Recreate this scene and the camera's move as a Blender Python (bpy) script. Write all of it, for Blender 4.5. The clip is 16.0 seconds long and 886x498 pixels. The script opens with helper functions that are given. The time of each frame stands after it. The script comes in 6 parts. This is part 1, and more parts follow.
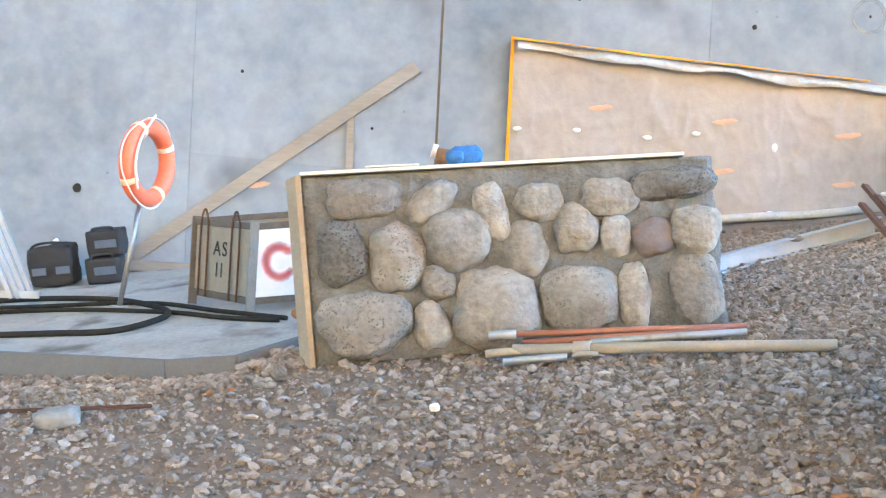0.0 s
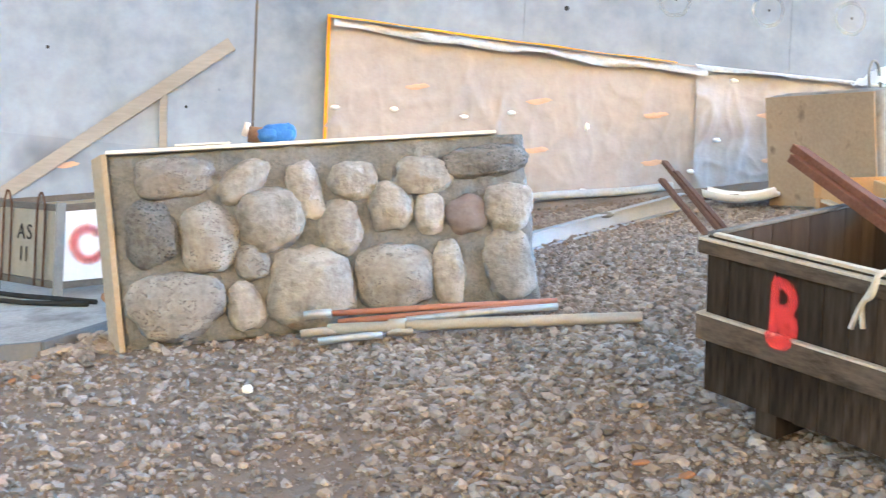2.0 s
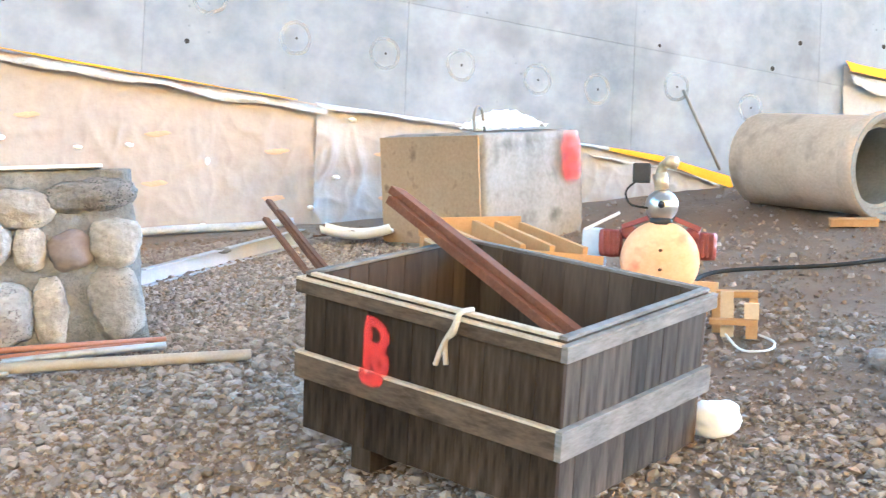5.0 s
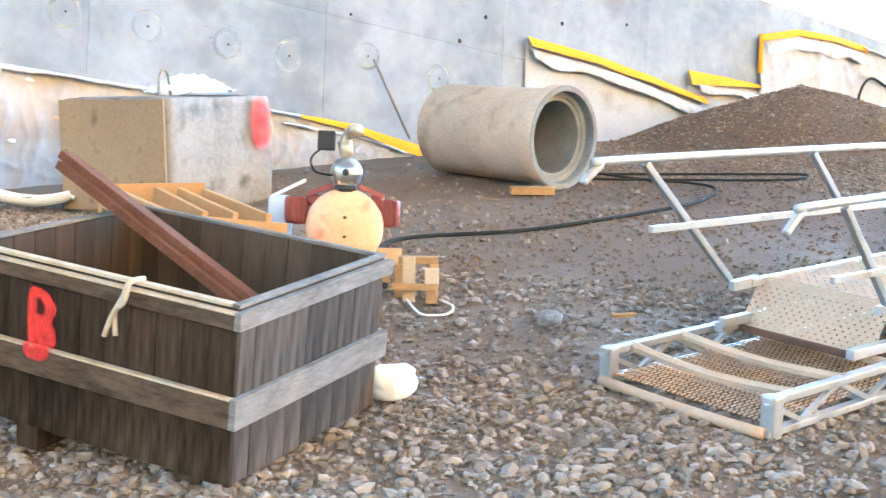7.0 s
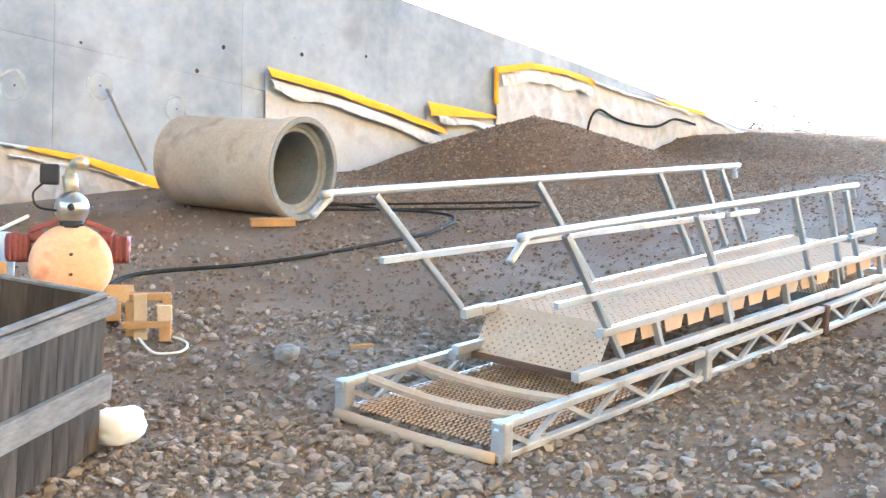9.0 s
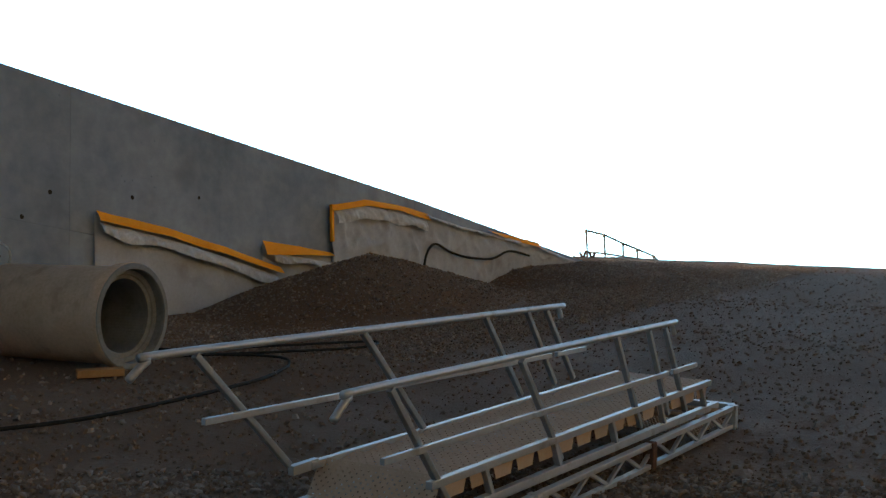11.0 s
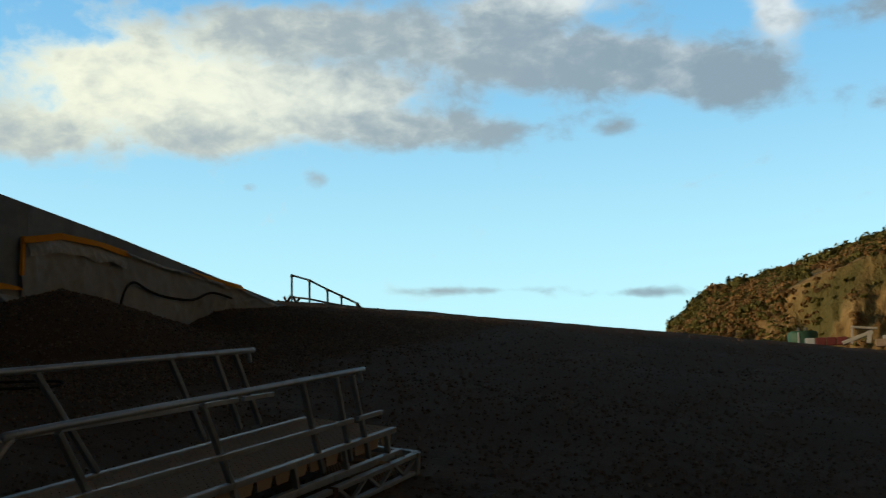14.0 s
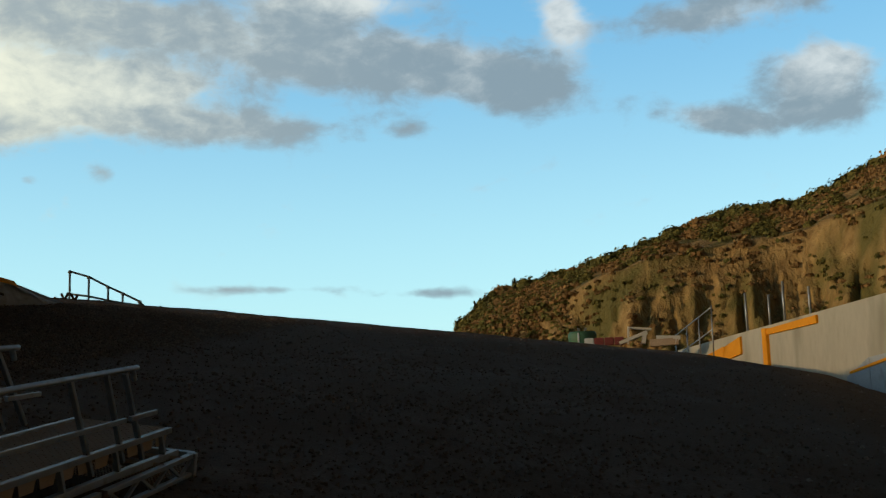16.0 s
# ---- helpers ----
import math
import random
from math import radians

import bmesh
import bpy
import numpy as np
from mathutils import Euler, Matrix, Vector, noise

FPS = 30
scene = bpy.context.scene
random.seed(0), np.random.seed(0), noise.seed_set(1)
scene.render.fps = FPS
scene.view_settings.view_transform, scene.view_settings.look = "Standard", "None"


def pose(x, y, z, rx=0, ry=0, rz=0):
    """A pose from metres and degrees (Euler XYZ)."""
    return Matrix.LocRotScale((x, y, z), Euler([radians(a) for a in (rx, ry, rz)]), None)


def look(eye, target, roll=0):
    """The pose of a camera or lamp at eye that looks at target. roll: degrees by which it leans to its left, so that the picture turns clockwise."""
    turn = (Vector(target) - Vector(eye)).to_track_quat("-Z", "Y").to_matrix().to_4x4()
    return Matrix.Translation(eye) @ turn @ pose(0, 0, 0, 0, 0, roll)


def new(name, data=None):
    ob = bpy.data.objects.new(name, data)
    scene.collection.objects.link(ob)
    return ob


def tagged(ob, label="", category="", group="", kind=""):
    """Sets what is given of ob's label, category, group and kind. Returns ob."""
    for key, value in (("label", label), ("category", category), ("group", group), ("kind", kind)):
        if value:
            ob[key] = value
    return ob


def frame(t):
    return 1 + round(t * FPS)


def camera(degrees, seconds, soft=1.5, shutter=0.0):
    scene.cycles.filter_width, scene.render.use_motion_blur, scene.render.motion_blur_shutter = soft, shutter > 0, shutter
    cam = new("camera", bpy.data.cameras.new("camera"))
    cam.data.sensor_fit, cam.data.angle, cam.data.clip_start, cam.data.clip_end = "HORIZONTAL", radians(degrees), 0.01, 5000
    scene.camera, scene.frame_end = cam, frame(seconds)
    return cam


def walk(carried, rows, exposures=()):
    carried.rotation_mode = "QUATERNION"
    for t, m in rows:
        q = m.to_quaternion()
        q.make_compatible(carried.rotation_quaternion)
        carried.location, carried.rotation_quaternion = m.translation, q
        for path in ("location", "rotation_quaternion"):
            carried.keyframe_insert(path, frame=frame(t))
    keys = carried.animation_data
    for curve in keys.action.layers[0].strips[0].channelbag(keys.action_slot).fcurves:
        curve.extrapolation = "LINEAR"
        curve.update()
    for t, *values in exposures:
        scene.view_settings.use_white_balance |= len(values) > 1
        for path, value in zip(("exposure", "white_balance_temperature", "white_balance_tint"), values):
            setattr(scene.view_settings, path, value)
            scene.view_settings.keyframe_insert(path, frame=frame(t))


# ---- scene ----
cam = camera(39.97, 16.0, soft=1.2, shutter=0.3)
# seconds, eye x y z, turn about x y z
ROWS = [
    (0.0, 0.0, 0.0, 1.738, 89.14, -2.86, 0.04),
    (0.5, 0.018, -0.003, 1.734, 88.94, -3.08, -1.51),
    (1.0, 0.028, -0.004, 1.731, 88.67, -2.84, -3.17),
    (1.5, 0.041, -0.0, 1.73, 88.77, -2.61, -4.86),
    (2.0, 0.078, 0.017, 1.732, 88.57, -2.29, -8.09),
    (2.5, 0.12, 0.019, 1.722, 88.26, -2.09, -12.66),
    (3.0, 0.13, 0.013, 1.724, 88.3, -2.2, -15.58),
    (5.5, 0.252, -0.033, 1.774, 91.2, -2.25, -28.52),
    (6.0, 0.273, -0.035, 1.767, 90.46, -2.2, -32.46),
    (6.5, 0.293, -0.051, 1.763, 89.84, -2.05, -35.23),
    (7.0, 0.314, -0.07, 1.771, 89.81, -2.09, -39.06),
    (7.5, 0.343, -0.077, 1.775, 90.25, -1.46, -42.1),
    (8.0, 0.353, -0.094, 1.775, 90.28, -1.27, -44.35),
    (8.5, 0.379, -0.106, 1.78, 90.51, -1.14, -47.47),
    (9.0, 0.4, -0.107, 1.789, 91.47, -0.61, -50.71),
    (9.5, 0.407, -0.133, 1.81, 93.8, 0.11, -52.6),
    (9.7, 0.429, -0.136, 1.858, 94.35, 0.59, -53.4),
    (12.0, 0.454, -0.258, 1.908, 99.44, 1.5, -60.94),
    (12.5, 0.456, -0.279, 1.899, 99.62, 1.5, -63.19),
    (13.0, 0.441, -0.294, 1.902, 99.29, 1.52, -66.45),
    (13.5, 0.443, -0.312, 1.908, 99.32, 1.25, -68.95),
    (14.0, 0.462, -0.321, 1.902, 99.23, 1.06, -71.61),
    (14.5, 0.481, -0.326, 1.896, 99.22, 0.99, -74.54),
    (15.0, 0.509, -0.344, 1.898, 99.03, 0.97, -76.77),
    (15.5, 0.53, -0.355, 1.896, 98.95, 1.59, -79.54),
    (16.0, 0.55, -0.357, 1.892, 98.99, 1.75, -81.43),
]
# the clip's camera lifts its exposure a little, then drops it sharply once the sky fills the picture
EXPO = [(0.0, 3.82, 5100, 9), (2.0, 3.93, 5150, 10), (3.2, 4.03, 5200, 10), (5.5, 4.2, 5250, 10), (8.5, 4.17, 5350, 10), (9.0, 4.03, 5400, 10), (9.7, 3.45, 5400, 10),
        (10.4, 2.5, 5500, 10), (11.3, -0.3, 5850, 10), (11.8, -1.3, 6800, 12), (12.0, -1.5, 6750, 12), (12.5, -1.75, 6350, 9.5), (13.0, -1.86, 6050, 6), (14.0, -1.95, 5950, 5), (16.0, -2.03, 6000, 5)]
walk(cam, [(t, pose(x, y, z, a, b, c)) for t, x, y, z, a, b, c in ROWS], EXPO)

# ---- light: low warm sun behind the tall wall, evening sky with clouds ----
SUN_AZ, SUN_EL = -25.0, 7.5          # degrees from +y towards +x, above the horizon
world = bpy.data.worlds.new("evening_sky")
scene.world = world
world.use_nodes = True
wt = world.node_tree
wt.nodes.clear()


def wn(kind, **sets):
    n = wt.nodes.new(kind)
    if "operation" in sets:
        n.operation = sets["operation"]
    if "data_type" in sets:
        n.data_type = sets["data_type"]
    if "interpolation_type" in sets:
        n.interpolation_type = sets["interpolation_type"]
    if "noise_dimensions" in sets:
        n.noise_dimensions = sets["noise_dimensions"]
    if "sky_type" in sets:
        n.sky_type, n.sun_disc, n.dust_density = sets["sky_type"], False, sets["dust_density"]
        n.sun_elevation, n.sun_rotation = sets["sun_elevation"], sets["sun_rotation"]
    return n


def wmath(op, a, b=None, c=None):
    n = wn("ShaderNodeMath", operation=op)
    for i, v in enumerate((a, b, c)):
        if v is None:
            continue
        if isinstance(v, (int, float)):
            n.inputs[i].default_value = v
        else:
            wt.links.new(v, n.inputs[i])
    return n.outputs[0]


def wmix(f, a, b):
    n = wn("ShaderNodeMix", data_type="RGBA")
    for s, v in ((n.inputs[0], f), (n.inputs[6], a), (n.inputs[7], b)):
        if isinstance(v, tuple):
            s.default_value = (*v, 1)
        elif isinstance(v, (int, float)):
            s.default_value = v
        else:
            wt.links.new(v, s)
    return n.outputs[2]


def wstep(v, lo, hi):
    n = wn("ShaderNodeMapRange", interpolation_type="SMOOTHSTEP")
    wt.links.new(v, n.inputs[0])
    n.inputs[1].default_value, n.inputs[2].default_value = lo, hi
    return n.outputs[0]


sky = wn("ShaderNodeTexSky", sky_type="NISHITA", sun_elevation=radians(SUN_EL), sun_rotation=radians(SUN_AZ), dust_density=0.6)
way = wn("ShaderNodeTexCoord").outputs["Generated"]
xyz = wn("ShaderNodeSeparateXYZ")
wt.links.new(way, xyz.inputs[0])
az = wmath("ARCTAN2", xyz.outputs[0], xyz.outputs[1])
el = wmath("ARCSINE", xyz.outputs[2])
flat = wn("ShaderNodeCombineXYZ")
wt.links.new(wmath("MULTIPLY", az, 5.2), flat.inputs[0])
wt.links.new(wmath("MULTIPLY", el, 8.6), flat.inputs[1])


def wnoise(scale, detail, rough, w=0.0, distort=0.0):
    n = wn("ShaderNodeTexNoise", noise_dimensions="4D")
    wt.links.new(flat.outputs[0], n.inputs["Vector"])
    n.inputs["W"].default_value, n.inputs["Scale"].default_value = w, scale
    n.inputs["Detail"].default_value, n.inputs["Roughness"].default_value, n.inputs["Distortion"].default_value = detail, rough, distort
    return n.outputs["Fac"]


def bank(a0, e0, sa, se, slant=0.0):
    """A soft oval bank of cloud about a direction, in degrees."""
    da = wmath("SUBTRACT", az, radians(a0))
    de = wmath("SUBTRACT", wmath("SUBTRACT", el, radians(e0)), wmath("MULTIPLY", da, slant))
    q = wmath("ADD", wmath("POWER", wmath("DIVIDE", da, radians(sa)), 2.0), wmath("POWER", wmath("DIVIDE", de, radians(se)), 2.0))
    return wmath("EXPONENT", wmath("MULTIPLY", q, -1.0))


def total(*v):
    out = v[0]
    for b in v[1:]:
        out = wmath("ADD", out, b)
    return out


# banks seen over the site, and unseen broken cloud added everywhere above
bright = total(bank(56, 16.8, 5.4, 2.7), bank(62.5, 16.2, 4.2, 1.6, -0.1), bank(66.5, 16.5, 3.4, 0.9), bank(43.5, 17.6, 2.2, 2.6), bank(77, 20.5, 3.2, 0.6), bank(87.9, 19.4, 1.2, 1.5, -0.4), bank(100, 16.3, 1.8, 0.9))
grey = total(bank(52, 14.1, 3.6, 1.2), bank(64, 19.4, 5.0, 1.1), bank(74, 18.4, 9.5, 2.3, -0.10), bank(84, 17.0, 4.8, 1.5, -0.22), bank(70.5, 14.8, 5.6, 1.0, -0.03), bank(61, 14.2, 2.4, 0.8),
             bank(96, 19.1, 5.2, 1.0, 0.04), bank(95, 14.3, 2.8, 0.8, -0.2), bank(99.8, 14.8, 2.8, 1.4, -0.1))
wisps = total(bank(65.9, 12.6, 0.7, 0.5), bank(62.6, 12.1, 0.5, 0.3), bank(73.5, 7.25, 3.6, 0.22), bank(81.2, 6.9, 3.0, 0.30), bank(80.2, 14.6, 0.9, 0.4))
unseen_layer = wstep(el, radians(21.5), radians(34))
puff = wmath("SUBTRACT", wnoise(3.0, 9.0, 0.60, 3.0, 0.3), 0.5)
curl = wmath("SUBTRACT", wnoise(8.0, 7.0, 0.58, 5.0, 0.4), 0.5)
dens = total(wmath("MULTIPLY", wmath("MINIMUM", total(bright, grey, wmath("MULTIPLY", wisps, 0.6)), 1.15), 0.72), wmath("MULTIPLY", unseen_layer, 0.62), wmath("MULTIPLY", puff, 1.35), wmath("MULTIPLY", curl, 0.5))
cover = wmath("MULTIPLY", wstep(dens, 0.14, 0.62), wstep(el, radians(5.5), radians(7)))
share = wmath("DIVIDE", grey, total(bright, grey, wisps, unseen_layer, 0.05))
thick = wstep(total(share, wmath("MULTIPLY", puff, 2.2), wmath("MULTIPLY", curl, 1.5), wmath("MULTIPLY", unseen_layer, 0.5), wmath("MULTIPLY", wisps, 2.0)), -0.35, 1.2)
warm = wstep(az, radians(86), radians(52))
pale = wmix(warm, (1.0, 1.0, 0.95), (1.30, 1.20, 0.86))
dull = wmix(warm, (0.35, 0.425, 0.47), (0.56, 0.585, 0.55))
lit = wmix(thick, pale, dull)
tone = wn("ShaderNodeVectorMath", operation="SCALE")
wt.links.new(sky.outputs[0], tone.inputs[0])
tone.inputs["Scale"].default_value = 0.42
clear = wmix(wstep(el, radians(4), radians(22)), (0.64, 1.08, 1.16), (0.22, 0.60, 0.96))
blue = wmix(0.75, tone.outputs[0], clear)
# sky above the view set near black to cut the light on the site
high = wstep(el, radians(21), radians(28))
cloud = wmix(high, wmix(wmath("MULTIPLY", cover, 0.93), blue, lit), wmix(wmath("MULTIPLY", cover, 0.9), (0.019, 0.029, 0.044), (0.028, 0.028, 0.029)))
# the sky dims behind the view, added to lower the light on the site
side_dim = wn("ShaderNodeVectorMath", operation="SCALE")
wt.links.new(cloud, side_dim.inputs[0])
wt.links.new(wmath("MULTIPLY_ADD", wstep(wmath("COSINE", wmath("SUBTRACT", az, radians(40))), -0.55, 0.42), 0.76, 0.24), side_dim.inputs["Scale"])
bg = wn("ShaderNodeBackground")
wt.links.new(side_dim.outputs[0], bg.inputs[0])
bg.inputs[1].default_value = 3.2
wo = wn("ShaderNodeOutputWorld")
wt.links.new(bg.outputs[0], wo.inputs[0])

sun = new("sun", bpy.data.lights.new("sun", "SUN"))
sun.data.energy, sun.data.angle, sun.data.color = 5.0, radians(0.6), (1.0, 0.66, 0.30)
sd = Vector((math.sin(radians(SUN_AZ)) * math.cos(radians(SUN_EL)), math.cos(radians(SUN_AZ)) * math.cos(radians(SUN_EL)), math.sin(radians(SUN_EL))))
sun.matrix_world = look(sd * 60, (0, 0, 0))


# ---- materials ----
def surf(name, a, b, scale=5.0, fine=70.0, rough=0.85, bump=0.25, metal=0.0, stretch=(1, 1, 1), contrast=0.25, vary=0.0, spots=None, island=False, dist=0.01, grain=0.45, pits=None):
    """A grained surface between two colours: broad stains, fine grain, relief, and spots of a third colour."""
    m = bpy.data.materials.new(name)
    m.use_nodes = True
    t = m.node_tree
    p = t.nodes["Principled BSDF"]
    co = t.nodes.new("ShaderNodeTexCoord")
    mp = t.nodes.new("ShaderNodeMapping")
    mp.inputs["Scale"].default_value = stretch
    t.links.new(co.outputs["Object"], mp.inputs[0])

    def nz(s, d, r):
        n = t.nodes.new("ShaderNodeTexNoise")
        n.inputs["Scale"].default_value, n.inputs["Detail"].default_value, n.inputs["Roughness"].default_value = s, d, r
        t.links.new(mp.outputs[0], n.inputs["Vector"])
        return n.outputs["Fac"]
    big, small = nz(scale, 5.0, 0.6), nz(fine, 4.0, 0.65)
    mix = t.nodes.new("ShaderNodeMath")
    mix.operation = "MULTIPLY_ADD"
    t.links.new(small, mix.inputs[0])
    mix.inputs[1].default_value = grain
    half = t.nodes.new("ShaderNodeMath")
    half.operation = "MULTIPLY"
    t.links.new(big, half.inputs[0])
    half.inputs[1].default_value = 1 - grain
    t.links.new(half.outputs[0], mix.inputs[2])
    ramp = t.nodes.new("ShaderNodeValToRGB")
    ramp.color_ramp.elements[0].position, ramp.color_ramp.elements[1].position = 0.5 - contrast, 0.5 + contrast
    ramp.color_ramp.elements[0].color, ramp.color_ramp.elements[1].color = (*a, 1), (*b, 1)
    t.links.new(mix.outputs[0], ramp.inputs[0])
    col = ramp.outputs[0]
    if spots:
        colour, s, lo, hi = spots
        v = nz(s, 3.0, 0.5)
        r = t.nodes.new("ShaderNodeMapRange")
        t.links.new(v, r.inputs[0])
        r.inputs[1].default_value, r.inputs[2].default_value = lo, hi
        x = t.nodes.new("ShaderNodeMix")
        x.data_type = "RGBA"
        t.links.new(r.outputs[0], x.inputs[0])
        t.links.new(col, x.inputs[6])
        x.inputs[7].default_value = (*colour, 1)
        col = x.outputs[2]
    if vary:
        if island:
            rnd = t.nodes.new("ShaderNodeNewGeometry").outputs["Random Per Island"]
        else:
            rnd = t.nodes.new("ShaderNodeObjectInfo").outputs["Random"]
        r = t.nodes.new("ShaderNodeMapRange")
        t.links.new(rnd, r.inputs[0])
        r.inputs[3].default_value, r.inputs[4].default_value = 1 - vary, 1 + vary
        h = t.nodes.new("ShaderNodeHueSaturation")
        t.links.new(r.outputs[0], h.inputs["Value"])
        t.links.new(col, h.inputs["Color"])
        col = h.outputs[0]
    height = mix.outputs[0]
    if pits:
        s, size, share, depth = pits
        vo = t.nodes.new("ShaderNodeTexVoronoi")
        vo.inputs["Scale"].default_value = s
        t.links.new(mp.outputs[0], vo.inputs["Vector"])
        rr = t.nodes.new("ShaderNodeMapRange")
        t.links.new(vo.outputs["Distance"], rr.inputs[0])
        rr.inputs[1].default_value, rr.inputs[2].default_value, rr.inputs[3].default_value, rr.inputs[4].default_value = size * 0.45, size, 1.0, 0.0
        where = t.nodes.new("ShaderNodeMapRange")
        t.links.new(nz(s * 0.13, 2.0, 0.5), where.inputs[0])
        where.inputs[1].default_value, where.inputs[2].default_value = share, share + 0.08
        hit = t.nodes.new("ShaderNodeMath")
        hit.operation = "MULTIPLY"
        t.links.new(rr.outputs[0], hit.inputs[0])
        t.links.new(where.outputs[0], hit.inputs[1])
        dk = t.nodes.new("ShaderNodeMix")
        dk.data_type = "RGBA"
        t.links.new(hit.outputs[0], dk.inputs[0])
        t.links.new(col, dk.inputs[6])
        dk.inputs[7].default_value = (a[0] * 1.05, a[1] * 1.05, a[2] * 1.05, 1)
        col = dk.outputs[2]
        sub = t.nodes.new("ShaderNodeMath")
        sub.operation = "MULTIPLY_ADD"
        t.links.new(hit.outputs[0], sub.inputs[0])
        sub.inputs[1].default_value = -depth
        t.links.new(height, sub.inputs[2])
        height = sub.outputs[0]
    t.links.new(col, p.inputs["Base Color"])
    p.inputs["Roughness"].default_value, p.inputs["Metallic"].default_value = rough, metal
    if rough > 0.79:
        p.inputs["Specular IOR Level"].default_value = 0.1      # dusty and matt
    bp = t.nodes.new("ShaderNodeBump")
    bp.inputs["Strength"].default_value, bp.inputs["Distance"].default_value = bump, dist
    t.links.new(height, bp.inputs["Height"])
    t.links.new(bp.outputs[0], p.inputs["Normal"])
    return m


# the shaded wall's blue skylight is put into its base colour
CONCRETE = surf("skylight_blue_concrete", (0.163, 0.199, 0.253), (0.368, 0.422, 0.502), scale=0.55, fine=5.5, bump=0.3, contrast=0.2, grain=0.3, spots=((0.172, 0.188, 0.225), 1.3, 0.56, 0.80), vary=0.07, pits=(9.0, 0.16, 0.60, 0.6))
SLAB = surf("slab_concrete", (0.283, 0.274, 0.259), (0.519, 0.501, 0.476), scale=1.6, fine=30, bump=0.3, contrast=0.2, spots=((0.160, 0.151, 0.135), 2.3, 0.55, 0.72))
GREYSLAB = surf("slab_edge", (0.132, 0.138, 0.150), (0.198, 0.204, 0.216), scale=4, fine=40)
PIPE = surf("pipe_concrete", (0.448, 0.320, 0.213), (0.680, 0.506, 0.366), scale=2.2, fine=30, bump=0.25, contrast=0.18, spots=((0.321, 0.226, 0.159), 3.1, 0.56, 0.76), pits=(14.0, 0.14, 0.62, 0.4))
# bore concrete darker than the barrel: the shade inside is put into its colour
PIPEIN = surf("pipe_bore_shaded", (0.15, 0.155, 0.155), (0.30, 0.305, 0.30), scale=3, fine=30, bump=0.3)
BLOCK = surf("block_concrete", (0.187, 0.178, 0.166), (0.357, 0.344, 0.327), scale=2.0, fine=22, bump=0.5, contrast=0.19, spots=((0.102, 0.096, 0.089), 3.2, 0.56, 0.76), pits=(16.0, 0.2, 0.55, 0.6))
BLOCKBROWN = surf("block_stained_side", (0.26, 0.178, 0.108), (0.42, 0.303, 0.195), scale=1.5, fine=30, bump=0.35, spots=((0.17, 0.115, 0.075), 6, 0.62, 0.78))
MORTAR = surf("mortar", (0.113, 0.116, 0.116), (0.251, 0.251, 0.246), scale=6, fine=45, bump=1.0, contrast=0.18, dist=0.03, spots=((0.284, 0.281, 0.274), 5.0, 0.60, 0.78))
STONE = surf("river_stone", (0.173, 0.161, 0.147), (0.427, 0.398, 0.367), scale=5, fine=20, bump=1.0, contrast=0.2, vary=0.17, spots=((0.467, 0.439, 0.407), 3.5, 0.56, 0.72), dist=0.035, pits=(48.0, 0.26, 0.60, 0.8))
PITSTONE = surf("pitted_river_stone", (0.156, 0.145, 0.132), (0.385, 0.359, 0.332), scale=5, fine=26, bump=1.0, contrast=0.2, vary=0.17, spots=((0.421, 0.396, 0.367), 3.5, 0.56, 0.72), dist=0.03, pits=(64.0, 0.34, 0.46, 0.8))
DARKSTONE = surf("dark_lava_stone", (0.080, 0.080, 0.080), (0.248, 0.240, 0.228), scale=9, fine=40, bump=1.0, contrast=0.2, vary=0.1, dist=0.03, pits=(52.0, 0.36, 0.46, 0.9))
REDSTONE = surf("reddish_stone", (0.144, 0.120, 0.116), (0.259, 0.225, 0.220), scale=7, fine=45, bump=0.5)
PLY = surf("pale_formwork_timber", (0.31, 0.24, 0.165), (0.47, 0.385, 0.285), scale=3, fine=40, stretch=(1, 1, 0.15), bump=0.2)
WHITEBOARD = surf("pale_board_edge", (0.62, 0.57, 0.49), (0.82, 0.78, 0.70), scale=4, fine=40, bump=0.1)
OLDWOOD = surf("grey_weathered_timber", (0.235, 0.217, 0.195), (0.40, 0.373, 0.335), scale=3, fine=34, stretch=(0.15, 1, 1), bump=0.35)
CRATE = surf("dark_crate_plank", (0.012, 0.007, 0.004), (0.084, 0.057, 0.038), scale=7, fine=26, stretch=(1, 1, 0.13), bump=0.6, vary=0.38, contrast=0.17, spots=((0.144, 0.100, 0.066), 3.6, 0.57, 0.76))
CRATEIN = surf("dark_crate_inside", (0.046, 0.033, 0.025), (0.111, 0.081, 0.060), scale=6, fine=50, stretch=(1, 1, 0.12), bump=0.4, vary=0.25)
BATTEN = surf("crate_batten", (0.041, 0.027, 0.017), (0.150, 0.106, 0.071), scale=7, fine=30, stretch=(0.5, 0.5, 2), bump=0.5, vary=0.16, contrast=0.2, spots=((0.021, 0.014, 0.009), 6, 0.58, 0.72))
GREYBATTEN = surf("grey_batten", (0.099, 0.090, 0.081), (0.274, 0.251, 0.228), scale=7, fine=30, stretch=(0.5, 0.5, 2), bump=0.5, vary=0.12, contrast=0.2, spots=((0.054, 0.043, 0.033), 6, 0.6, 0.75))
GREYCRATE = surf("grey_plank", (0.020, 0.016, 0.013), (0.114, 0.095, 0.078), scale=7, fine=26, stretch=(1, 1, 0.14), bump=0.6, vary=0.3, contrast=0.18, spots=((0.154, 0.127, 0.104), 3.5, 0.58, 0.76))
BATTENTOP = surf("pale_top_edge", (0.36, 0.28, 0.19), (0.60, 0.50, 0.375), scale=9, fine=60, bump=0.4, contrast=0.17)
